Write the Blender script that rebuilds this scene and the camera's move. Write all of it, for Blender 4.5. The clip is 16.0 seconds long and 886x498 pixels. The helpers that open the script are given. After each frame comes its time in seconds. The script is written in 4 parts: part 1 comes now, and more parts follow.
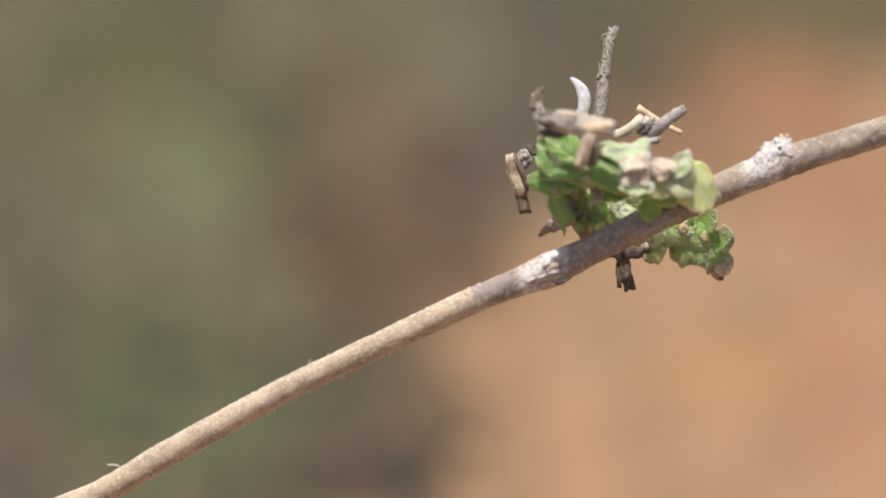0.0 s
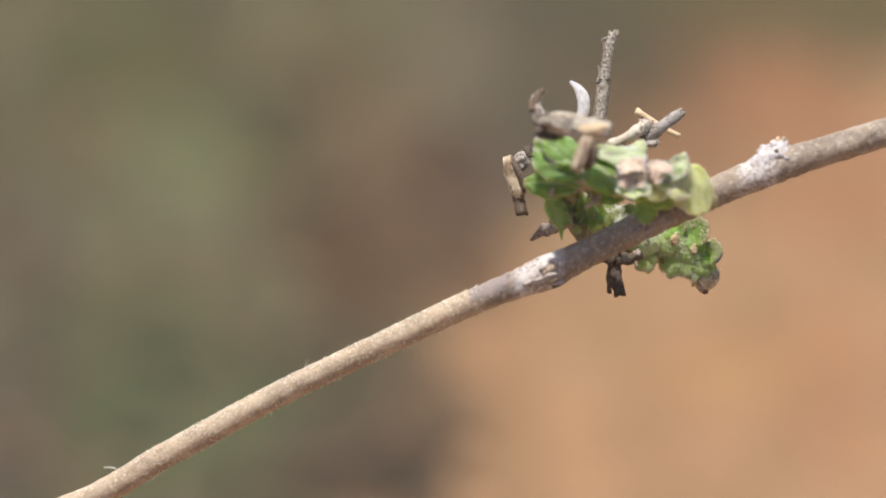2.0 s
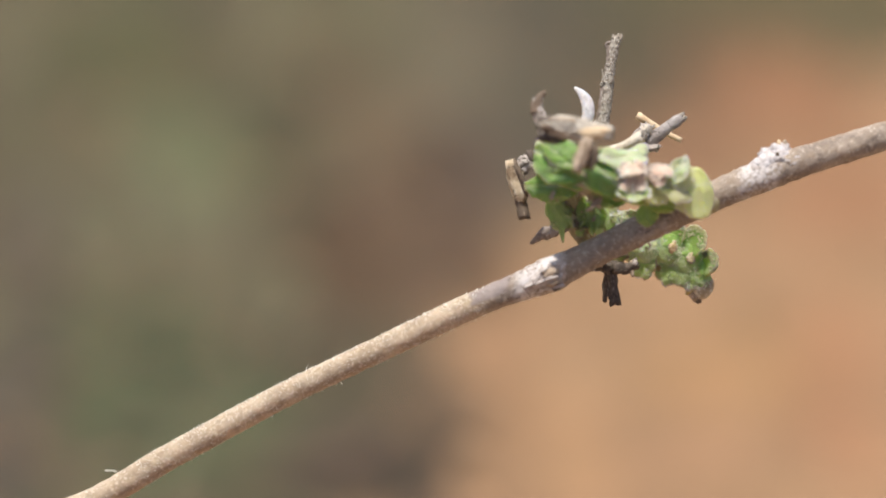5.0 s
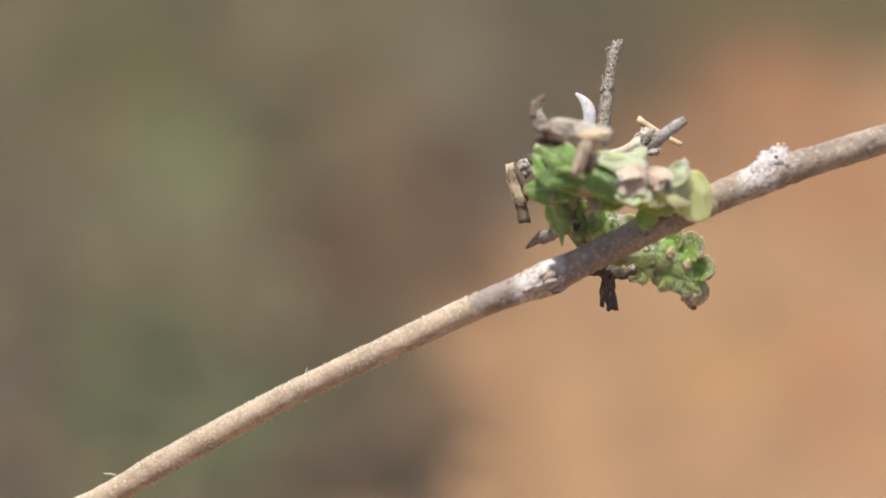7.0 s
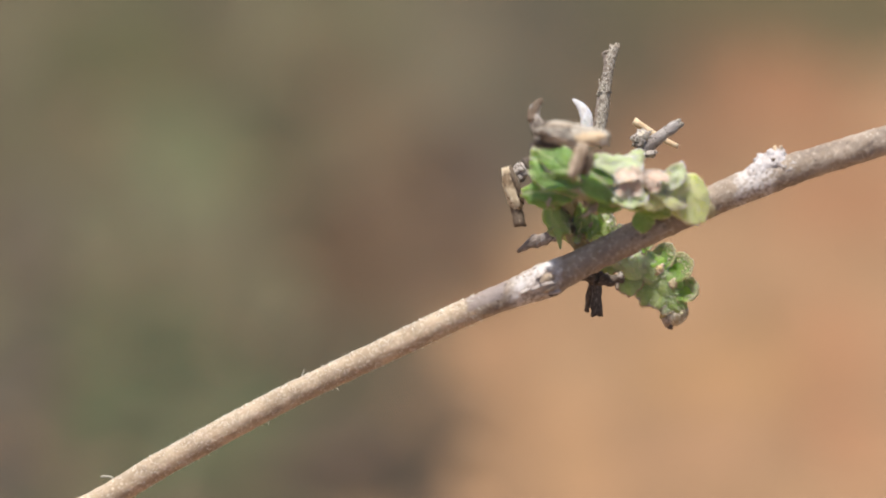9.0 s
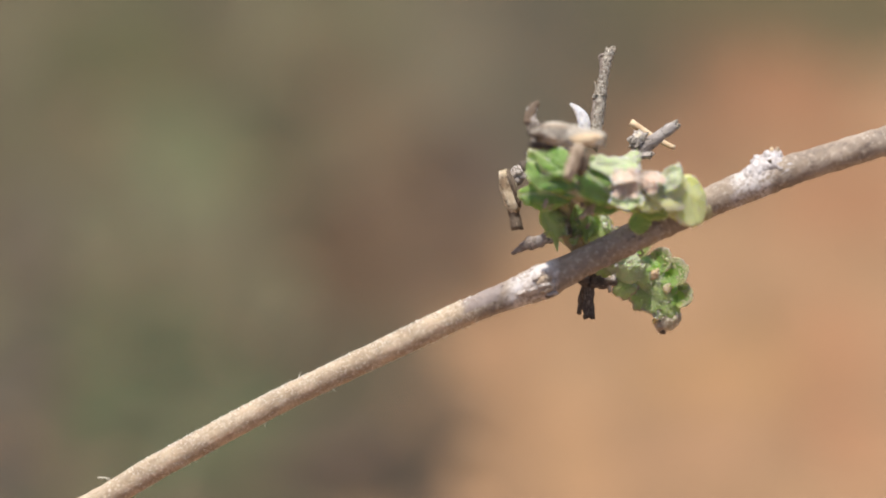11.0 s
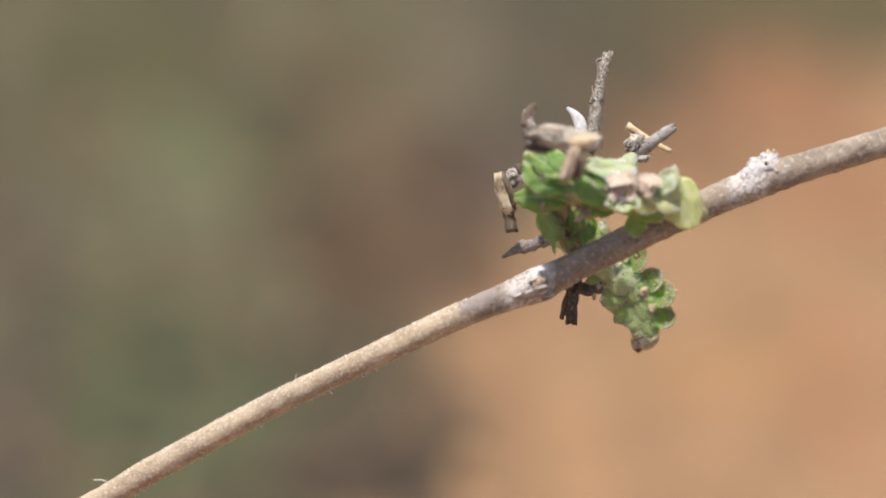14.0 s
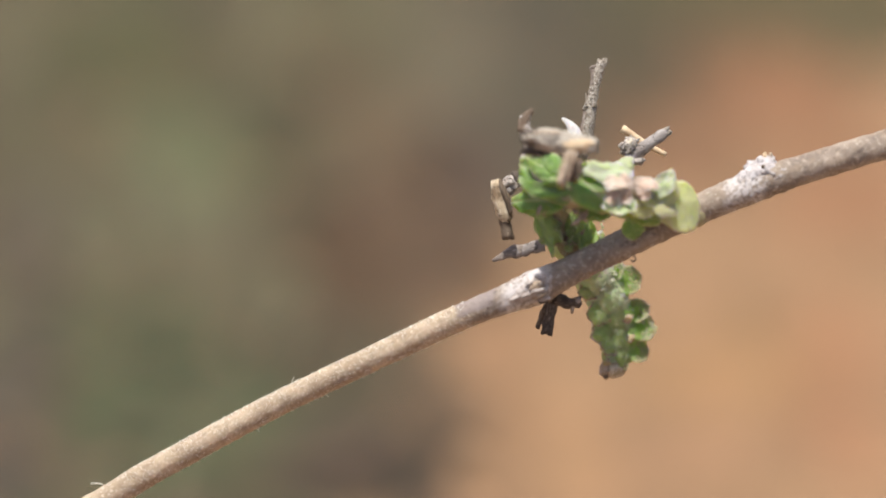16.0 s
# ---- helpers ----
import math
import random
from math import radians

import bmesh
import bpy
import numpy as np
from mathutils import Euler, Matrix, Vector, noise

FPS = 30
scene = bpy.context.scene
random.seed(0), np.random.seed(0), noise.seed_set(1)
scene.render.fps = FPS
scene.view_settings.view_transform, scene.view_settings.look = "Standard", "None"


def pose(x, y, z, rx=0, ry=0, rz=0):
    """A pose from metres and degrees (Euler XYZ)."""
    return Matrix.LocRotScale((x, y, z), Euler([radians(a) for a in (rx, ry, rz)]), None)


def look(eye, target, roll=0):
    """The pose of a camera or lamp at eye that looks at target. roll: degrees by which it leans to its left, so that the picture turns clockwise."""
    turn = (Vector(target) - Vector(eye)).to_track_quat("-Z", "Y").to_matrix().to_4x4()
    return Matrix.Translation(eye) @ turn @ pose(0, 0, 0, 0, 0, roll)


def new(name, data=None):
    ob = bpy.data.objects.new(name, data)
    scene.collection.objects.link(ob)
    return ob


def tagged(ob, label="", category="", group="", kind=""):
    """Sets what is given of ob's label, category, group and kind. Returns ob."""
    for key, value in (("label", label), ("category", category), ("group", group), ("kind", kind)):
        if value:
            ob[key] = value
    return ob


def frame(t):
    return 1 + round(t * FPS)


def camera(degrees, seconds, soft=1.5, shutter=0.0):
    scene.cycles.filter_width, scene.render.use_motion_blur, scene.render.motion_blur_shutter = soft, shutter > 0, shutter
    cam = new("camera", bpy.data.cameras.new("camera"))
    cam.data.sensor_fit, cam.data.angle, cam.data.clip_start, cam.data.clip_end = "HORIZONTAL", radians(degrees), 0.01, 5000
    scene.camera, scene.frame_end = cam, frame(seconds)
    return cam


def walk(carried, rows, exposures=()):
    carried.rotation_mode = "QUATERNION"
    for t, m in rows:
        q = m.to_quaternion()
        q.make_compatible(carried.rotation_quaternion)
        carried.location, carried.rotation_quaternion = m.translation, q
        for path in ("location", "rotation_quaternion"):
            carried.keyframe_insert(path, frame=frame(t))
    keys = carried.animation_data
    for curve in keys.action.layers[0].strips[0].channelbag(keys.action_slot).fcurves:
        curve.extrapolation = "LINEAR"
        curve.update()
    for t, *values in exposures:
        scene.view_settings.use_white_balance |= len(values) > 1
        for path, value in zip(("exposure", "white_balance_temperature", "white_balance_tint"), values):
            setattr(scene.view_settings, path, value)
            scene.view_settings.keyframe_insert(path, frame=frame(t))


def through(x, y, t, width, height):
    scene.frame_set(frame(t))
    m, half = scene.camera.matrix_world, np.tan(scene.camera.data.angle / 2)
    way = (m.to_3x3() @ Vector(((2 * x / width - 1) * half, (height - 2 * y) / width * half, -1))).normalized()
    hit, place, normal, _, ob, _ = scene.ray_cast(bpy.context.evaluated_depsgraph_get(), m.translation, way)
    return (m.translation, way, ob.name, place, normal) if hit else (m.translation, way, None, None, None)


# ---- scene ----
# A looper caterpillar dressed in petal scraps hangs from a thin twig, seen at close range over sunlit soil.

# ---- camera ----
REACH = 0.224          # eye to the plane of sharpness
cam = camera(10, 16.0, soft=1.9)
GROUND = 0.35          # the plan of the ground below is drawn for an eye 0.45 m up and scaled by this
EYE = pose(0, 0, 0.45 * GROUND, 65, 0, 0)
walk(cam, [(0, EYE), (16, EYE)])
cam.data.dof.use_dof = True
cam.data.dof.focus_distance = REACH + 0.0018
cam.data.dof.aperture_fstop = 21

# ---- light ----
SUN_UP, SUN_TURN = radians(83.5), radians(-108)
world = bpy.data.worlds.new("sky")
scene.world = world
world.use_nodes = True
sky = world.node_tree.nodes.new("ShaderNodeTexSky")
sky.sky_type = 'NISHITA'
sky.sun_disc = False
sky.air_density, sky.dust_density, sky.ozone_density = 0.7, 3.0, 0.5
sky.sun_elevation, sky.sun_rotation = SUN_UP, SUN_TURN
background = world.node_tree.nodes["Background"]
background.inputs["Strength"].default_value = 0.11
world.node_tree.links.new(sky.outputs[0], background.inputs["Color"])
sun = new("sun", bpy.data.lights.new("sun", 'SUN'))
sun.data.energy, sun.data.angle, sun.data.color = 4.35, radians(0.6), (1.0, 0.95, 0.87)
sun_way = Vector((math.sin(SUN_TURN) * math.cos(SUN_UP), math.cos(SUN_TURN) * math.cos(SUN_UP), math.sin(SUN_UP)))
sun.matrix_world = look(sun_way * 3, (0, 0, 0))
scene.view_settings.exposure = 0.035

# ---- measures ----
# The near things are built in the plane of sharpness, in steps of 0.025 mm: u to the right, v down, w towards the eye.
STEP = 2 * REACH * math.tan(radians(5)) / 1568
PLANE = EYE @ Matrix.Translation((0, 0, -REACH))


def spot(u, v, w=0.0):
    k = STEP * (REACH - w * STEP) / REACH
    return Vector(((u - 784) * k, (441 - v) * k, w * STEP))


# ---- materials ----
def shader(name, rough=0.7, bump=0.3):
    """A node material with a principled surface; returns the material, its nodes, its links and the surface."""
    mat = bpy.data.materials.new(name)
    mat.use_nodes = True
    tree = mat.node_tree
    surf = tree.nodes["Principled BSDF"]
    surf.inputs["Roughness"].default_value = rough
    return mat, tree.nodes, tree.links, surf


def mix(nodes, links, fac, a, b, how='MIX'):
    m = nodes.new("ShaderNodeMix")
    m.data_type, m.blend_type = 'RGBA', how
    for socket, value in ((m.inputs[0], fac), (m.inputs[6], a), (m.inputs[7], b)):
        if isinstance(value, bpy.types.NodeSocket):
            links.new(value, socket)
        elif isinstance(value, (int, float)):
            socket.default_value = value
        else:
            socket.default_value = (*value, 1)
    return m.outputs[2]


def maths(nodes, links, how, a, b=0.0, c=0.0):
    m = nodes.new("ShaderNodeMath")
    m.operation = how
    for socket, value in zip(m.inputs, (a, b, c)):
        if isinstance(value, bpy.types.NodeSocket):
            links.new(value, socket)
        else:
            socket.default_value = value
    return m.outputs[0]


def rise(nodes, links, value, low, high):
    """0 below low, 1 above high, smooth between."""
    m = nodes.new("ShaderNodeMapRange")
    m.interpolation_type = 'SMOOTHSTEP'
    links.new(value, m.inputs[0])
    m.inputs[1].default_value, m.inputs[2].default_value = low, high
    return m.outputs[0]


def grain(nodes, links, where, scale, detail=3.0, stretch=(1, 1, 1)):
    m = nodes.new("ShaderNodeMapping")
    m.inputs["Scale"].default_value = stretch
    links.new(where, m.inputs[0])
    n = nodes.new("ShaderNodeTexNoise")
    n.inputs["Scale"].default_value, n.inputs["Detail"].default_value = scale, detail
    links.new(m.outputs[0], n.inputs[0])
    return n.outputs[0]


def relief(nodes, links, surf, height, strength, depth):
    b = nodes.new("ShaderNodeBump")
    b.inputs["Strength"].default_value, b.inputs["Distance"].default_value = strength, depth
    links.new(height, b.inputs["Height"])
    links.new(b.outputs[0], surf.inputs["Normal"])
    return b.outputs[0]


def dry(name, base, dark, pale, rough=0.8, fine=15000, stretch=(1, 0.25, 1), depth=3e-5, dots=0.5, soft=0.0, pit=0.58):
    """Dry plant matter: fibres along the piece, dark pits and pale flecks."""
    mat, nodes, links, surf = shader(name, rough)
    where = nodes.new("ShaderNodeTexCoord").outputs["Object"]
    fibre = grain(nodes, links, where, fine, 4, stretch)
    blotch = grain(nodes, links, where, fine * 0.22, 3)
    pits = grain(nodes, links, where, fine * 0.6, 5)
    col = mix(nodes, links, rise(nodes, links, blotch, 0.35, 0.7), base, dark)
    col = mix(nodes, links, rise(nodes, links, fibre, 0.52, 0.72), col, pale)
    col = mix(nodes, links, maths(nodes, links, 'MULTIPLY', rise(nodes, links, pits, pit, pit + 0.08), dots), col, [c * 0.4 for c in dark])
    links.new(col, surf.inputs["Base Color"])
    relief(nodes, links, surf, fibre, 0.7, depth)
    surf.inputs["Subsurface Weight"].default_value = soft
    surf.inputs["Subsurface Radius"].default_value = (1.0, 0.8, 0.6)
    surf.inputs["Subsurface Scale"].default_value = 0.0004
    return mat


def leafy(name, base, deep, rim, glow, rim_at=0.92, translucent=0.8, fleck=0.35, rib_amount=0.3, gloss=0.3, depth=0.0005, through=0.0, crumple=3e-5):
    """Soft living leaf: light spreads through it, a pale midrib and a grainy pale rim."""
    mat, nodes, links, surf = shader(name, 0.5)
    coord = nodes.new("ShaderNodeTexCoord")
    split = nodes.new("ShaderNodeSeparateXYZ")
    links.new(coord.outputs["Generated"], split.inputs[0])
    across = maths(nodes, links, 'MULTIPLY', maths(nodes, links, 'ABSOLUTE', maths(nodes, links, 'SUBTRACT', split.outputs[0], 0.5)), 2.0)
    ahead = maths(nodes, links, 'MULTIPLY', maths(nodes, links, 'MAXIMUM', maths(nodes, links, 'SUBTRACT', split.outputs[1], 0.5), 0.0), 2.0)
    edge = maths(nodes, links, 'SQRT', maths(nodes, links, 'ADD', maths(nodes, links, 'POWER', across, 2.0), maths(nodes, links, 'POWER', ahead, 2.0)))
    speck = grain(nodes, links, coord.outputs["Object"], 14000, 4)
    cloud = grain(nodes, links, coord.outputs["Object"], 1800, 3)
    wander = maths(nodes, links, 'MULTIPLY_ADD', speck, 0.35, edge)
    luck = nodes.new("ShaderNodeObjectInfo").outputs["Random"]
    tone = maths(nodes, links, 'ADD', maths(nodes, links, 'MULTIPLY', luck, 0.5), maths(nodes, links, 'MULTIPLY', cloud, 0.7))
    col = mix(nodes, links, rise(nodes, links, tone, 0.25, 0.85), base, deep)
    rib = maths(nodes, links, 'SUBTRACT', 1.0, rise(nodes, links, across, 0.03, 0.14))
    col = mix(nodes, links, maths(nodes, links, 'MULTIPLY', rib, rib_amount), col, rim)
    col = mix(nodes, links, rise(nodes, links, wander, rim_at + 0.12, rim_at + 0.32), col, rim)
    col = mix(nodes, links, maths(nodes, links, 'MULTIPLY', rise(nodes, links, speck, 0.6, 0.7), fleck), col, rim)
    links.new(col, surf.inputs["Base Color"])
    crease = grain(nodes, links, coord.outputs["Object"], 4200, 4)
    bump = relief(nodes, links, surf, maths(nodes, links, 'MULTIPLY_ADD', crease, 1.6, speck), 0.8, crumple)
    surf.inputs["Specular IOR Level"].default_value = gloss
    surf.inputs["Subsurface Weight"].default_value = translucent
    surf.inputs["Subsurface Radius"].default_value = glow
    surf.inputs["Subsurface Scale"].default_value = depth
    if through:
        thin = nodes.new("ShaderNodeBsdfTranslucent")
        links.new(col, thin.inputs["Color"])
        links.new(bump, thin.inputs["Normal"])
        both = nodes.new("ShaderNodeMixShader")
        both.inputs[0].default_value = through
        links.new(surf.outputs[0], both.inputs[1])
        links.new(thin.outputs[0], both.inputs[2])
        links.new(both.outputs[0], nodes["Material Output"].inputs["Surface"])
    return mat


def bark_material():
    mat, nodes, links, surf = shader("twig_bark", 0.75)
    coord = nodes.new("ShaderNodeTexCoord").outputs["Object"]
    split = nodes.new("ShaderNodeSeparateXYZ")
    links.new(coord, split.inputs[0])
    turn = nodes.new("ShaderNodeMapping")
    turn.inputs["Rotation"].default_value = (0, 0, radians(-28))
    links.new(coord, turn.inputs[0])
    straight = turn.outputs[0]
    fibre = grain(nodes, links, straight, 5200, 4, (0.8, 1, 1))
    blotch = grain(nodes, links, straight, 900, 3, (0.6, 1, 1))
    scurf = grain(nodes, links, straight, 7000, 5, (1, 1, 1))
    # straw-coloured young wood, grey-brown older bark past the first node
    x = maths(nodes, links, 'MULTIPLY_ADD', blotch, 0.0012, split.outputs[0])
    older = rise(nodes, links, x, spot(845, 0).x + 0.0005, spot(905, 0).x + 0.0005)
    young = mix(nodes, links, rise(nodes, links, blotch, 0.35, 0.65), (0.56, 0.45, 0.33), (0.42, 0.33, 0.24))
    old = mix(nodes, links, rise(nodes, links, blotch, 0.35, 0.65), (0.42, 0.34, 0.275), (0.26, 0.205, 0.165))
    col = mix(nodes, links, older, young, old)
    col = mix(nodes, links, maths(nodes, links, 'MULTIPLY', rise(nodes, links, fibre, 0.5, 0.75), 0.6), col, (0.64, 0.53, 0.43))
    mottle = grain(nodes, links, straight, 3000, 3, (0.7, 1, 1))
    col = mix(nodes, links, maths(nodes, links, 'MULTIPLY', rise(nodes, links, mottle, 0.48, 0.66), 0.55), col, (0.33, 0.25, 0.18))
    flecks = maths(nodes, links, 'MULTIPLY', rise(nodes, links, scurf, 0.55, 0.68), maths(nodes, links, 'MULTIPLY_ADD', older, -0.3, 0.65))
    col = mix(nodes, links, flecks, col, (0.80, 0.72, 0.60))
    # a smooth violet-grey stain before the first node
    off = maths(nodes, links, 'SUBTRACT', split.outputs[1], maths(nodes, links, 'MULTIPLY', split.outputs[0], 0.40))
    off = maths(nodes, links, 'MULTIPLY_ADD', blotch, 10 * STEP, off)
    stain = maths(nodes, links, 'MULTIPLY', rise(nodes, links, off, -111 * STEP, -104 * STEP), rise(nodes, links, x, spot(836, 0).x + 0.0006, spot(848, 0).x + 0.0006))
    stain = maths(nodes, links, 'MULTIPLY', stain, maths(nodes, links, 'SUBTRACT', 0.85, maths(nodes, links, 'MULTIPLY', rise(nodes, links, x, spot(902, 0).x + 0.0006, spot(916, 0).x + 0.0006), 0.85)))
    col = mix(nodes, links, stain, col, (0.31, 0.26, 0.25))
    # white weathered collars round the nodes
    for at, width in ((962, 52), (1348, 46)):
        far = maths(nodes, links, 'ABSOLUTE', maths(nodes, links, 'SUBTRACT', x, spot(at, 0).x + 0.0006))
        near = maths(nodes, links, 'SUBTRACT', 1.0, rise(nodes, links, far, width * STEP * 0.5, width * STEP))
        patch = maths(nodes, links, 'MULTIPLY', near, rise(nodes, links, maths(nodes, links, 'ADD', blotch, maths(nodes, links, 'MULTIPLY', scurf, 0.6)), 0.69, 0.87))
        col = mix(nodes, links, patch, col, (0.68, 0.63, 0.61))
    pits = grain(nodes, links, straight, 4200, 5, (0.8, 1, 1))
    col = mix(nodes, links, maths(nodes, links, 'MULTIPLY', rise(nodes, links, pits, 0.6, 0.68), maths(nodes, links, 'MULTIPLY', older, 0.6)), col, (0.14, 0.10, 0.08))
    links.new(col, surf.inputs["Base Color"])
    relief(nodes, links, surf, maths(nodes, links, 'ADD', fibre, maths(nodes, links, 'MULTIPLY', scurf, 0.5)), 0.8, 6e-5)
    links.new(maths(nodes, links, 'MULTIPLY_ADD', older, -0.5, 0.7), surf.inputs["Subsurface Weight"])
    surf.inputs["Subsurface Radius"].default_value = (1.0, 0.85, 0.65)
    surf.inputs["Subsurface Scale"].default_value = 0.0010
    return mat


def soil_material():
    """Red sandy soil with green, grey, brown and pale patches, each (x, y, radius x, radius y, amount, colour)."""
    mat, nodes, links, surf = shader("red_soil", 0.95)
    where = nodes.new("ShaderNodeTexCoord").outputs["Object"]
    fine = grain(nodes, links, where, 260, 6)
    broad = grain(nodes, links, where, 14, 4)
    col = mix(nodes, links, rise(nodes, links, broad, 0.35, 0.7), (0.374, 0.216, 0.117), (0.366, 0.222, 0.118))
    bend = nodes.new("ShaderNodeTexNoise")
    bend.inputs["Scale"].default_value = 22
    links.new(where, bend.inputs[0])
    warp = nodes.new("ShaderNodeVectorMath")
    warp.operation = 'MULTIPLY_ADD'
    links.new(bend.outputs["Color"], warp.inputs[0])
    warp.inputs[1].default_value, warp.inputs[2].default_value = (0.02, 0.04, 0), (0, 0, 0)
    moved = nodes.new("ShaderNodeVectorMath")
    links.new(where, moved.inputs[0])
    links.new(warp.outputs[0], moved.inputs[1])
    # farther off, scattered sage and litter patches
    reach = nodes.new("ShaderNodeVectorMath")
    reach.operation = 'DISTANCE'
    links.new(where, reach.inputs[0])
    reach.inputs[1].default_value = (0.08, 0.95, 0)
    beyond = rise(nodes, links, reach.outputs["Value"], 0.22, 0.4)
    for scale, low, colour in ((1.7, 0.5, (0.13, 0.12, 0.075)), (3.1, 0.56, (0.10, 0.08, 0.055)), (5.5, 0.58, (0.085, 0.105, 0.055))):
        islands = rise(nodes, links, grain(nodes, links, where, scale, 5), low, low + 0.1)
        col = mix(nodes, links, maths(nodes, links, 'MULTIPLY', islands, beyond), col, colour)
    for x, y, rx, ry, amount, colour in SOIL_PATCHES:
        place = nodes.new("ShaderNodeMapping")
        place.vector_type = 'TEXTURE'
        place.inputs["Location"].default_value, place.inputs["Scale"].default_value = (x + 0.01, y + 0.02, 0), (rx, ry, 1)
        links.new(moved.outputs[0], place.inputs[0])
        size = nodes.new("ShaderNodeVectorMath")
        size.operation = 'LENGTH'
        links.new(place.outputs[0], size.inputs[0])
        fade = maths(nodes, links, 'SUBTRACT', 1.0, rise(nodes, links, size.outputs["Value"], 0.85, 1.1))
        col = mix(nodes, links, maths(nodes, links, 'MULTIPLY', fade, amount), col, colour)
    col = mix(nodes, links, rise(nodes, links, fine, 0.3, 0.75), mix(nodes, links, 1.0, col, (0.72, 0.72, 0.72), 'MULTIPLY'), col)
    blot = rise(nodes, links, grain(nodes, links, where, 42, 3), 0.35, 0.65)
    col = mix(nodes, links, blot, mix(nodes, links, 1.0, col, (0.84, 0.86, 0.84), 'MULTIPLY'), mix(nodes, links, 1.0, col, (1.10, 1.08, 1.06), 'MULTIPLY'))
    links.new(col, surf.inputs["Base Color"])
    relief(nodes, links, surf, fine, 0.6, 0.002)
    return mat


SOIL_PATCHES = (
    (-0.0813, 1.0909, 0.0850, 0.4047, 1.0, (0.108, 0.092, 0.049)),
    (0.0116, 1.1310, 0.0797, 0.0893, 1.0, (0.083, 0.075, 0.042)),
    (0.0167, 1.0523, 0.0299, 0.0728, 1.0, (0.083, 0.07, 0.044)),
    (0.0825, 1.1162, 0.0455, 0.0590, 0.95, (0.1, 0.083, 0.037)),
    (0.0509, 1.0320, 0.0188, 0.0408, 0.8, (0.22, 0.114, 0.059)),
    (0.0485, 1.0671, 0.0194, 0.0365, 0.95, (0.085, 0.067, 0.036)),
    (0.0714, 1.0602, 0.0193, 0.0296, 0.6, (0.252, 0.121, 0.058)),
    (0.0860, 0.9947, 0.0183, 0.0266, 0.6, (0.318, 0.151, 0.075)),
    (-0.0187, 0.9181, 0.0205, 0.0388, 0.8, (0.073, 0.058, 0.031)),
    (-0.0112, 0.9721, 0.0203, 0.0370, 0.95, (0.088, 0.051, 0.024)),
    (0.0019, 0.9721, 0.0143, 0.0370, 0.8, (0.106, 0.062, 0.034)),
    (0.0056, 1.0007, 0.0135, 0.0268, 0.8, (0.106, 0.07, 0.048)),
    (-0.0155, 1.0284, 0.0125, 0.0328, 0.9, (0.142, 0.1, 0.055)),
    (0.0020, 1.0473, 0.0095, 0.0322, 0.8, (0.137, 0.114, 0.074)),
    (-0.0031, 1.0883, 0.0131, 0.0514, 0.75, (0.132, 0.116, 0.072)),
    (-0.0294, 1.0902, 0.0263, 0.0241, 0.7, (0.152, 0.13, 0.068)),
    (-0.0157, 0.8656, 0.0174, 0.0259, 0.9, (0.052, 0.04, 0.026)),
    (-0.0021, 0.8935, 0.0078, 0.0285, 0.8, (0.09, 0.061, 0.034)),
    (-0.0047, 0.8538, 0.0086, 0.0230, 0.8, (0.049, 0.036, 0.023)),
    (-0.0573, 1.0127, 0.0161, 0.0274, 0.9, (0.128, 0.139, 0.068)),
    (-0.0594, 0.9800, 0.0132, 0.0231, 0.8, (0.162, 0.149, 0.088)),
    (-0.0424, 0.9440, 0.0140, 0.0298, 0.6, (0.128, 0.112, 0.061)),
    (-0.0538, 0.8904, 0.0190, 0.0420, 0.75, (0.062, 0.078, 0.034)),
    (-0.0756, 1.0704, 0.0220, 0.0350, 0.95, (0.094, 0.087, 0.037)),
    (-0.0802, 1.0218, 0.0056, 0.0247, 0.7, (0.11, 0.085, 0.045)),
    (-0.0300, 1.0487, 0.0053, 0.0274, 1.0, (0.063, 0.055, 0.026)),
    (-0.0346, 1.0156, 0.0055, 0.0229, 1.0, (0.066, 0.059, 0.027)),
    (-0.0865, 0.9716, 0.0107, 0.0284, 0.8, (0.119, 0.094, 0.065)),
    (-0.0855, 0.8985, 0.0084, 0.0475, 0.85, (0.098, 0.08, 0.057)),
    (-0.0721, 0.9332, 0.0081, 0.0293, 0.6, (0.11, 0.112, 0.053)),
    (-0.0836, 0.8582, 0.0097, 0.0163, 0.8, (0.076, 0.064, 0.047)),
    (-0.1015, 1.0838, 0.0044, 0.0341, 0.9, (0.165, 0.142, 0.086)),
    (0.0259, 0.8751, 0.0079, 0.0252, 0.9, (0.429, 0.247, 0.126)),
    (0.0585, 0.9121, 0.0204, 0.0231, 0.6, (0.406, 0.228, 0.103)),
    (0.0821, 1.0470, 0.0152, 0.0257, 0.6, (0.334, 0.151, 0.074)),
    (0.0782, 0.9037, 0.0101, 0.0504, 0.5, (0.367, 0.175, 0.088)),
    (-0.0100, 0.9900, 0.0120, 0.0260, 0.8, (0.098, 0.064, 0.036)),
    (0.0132, 0.9140, 0.0068, 0.0513, 0.5, (0.281, 0.154, 0.077)),
)

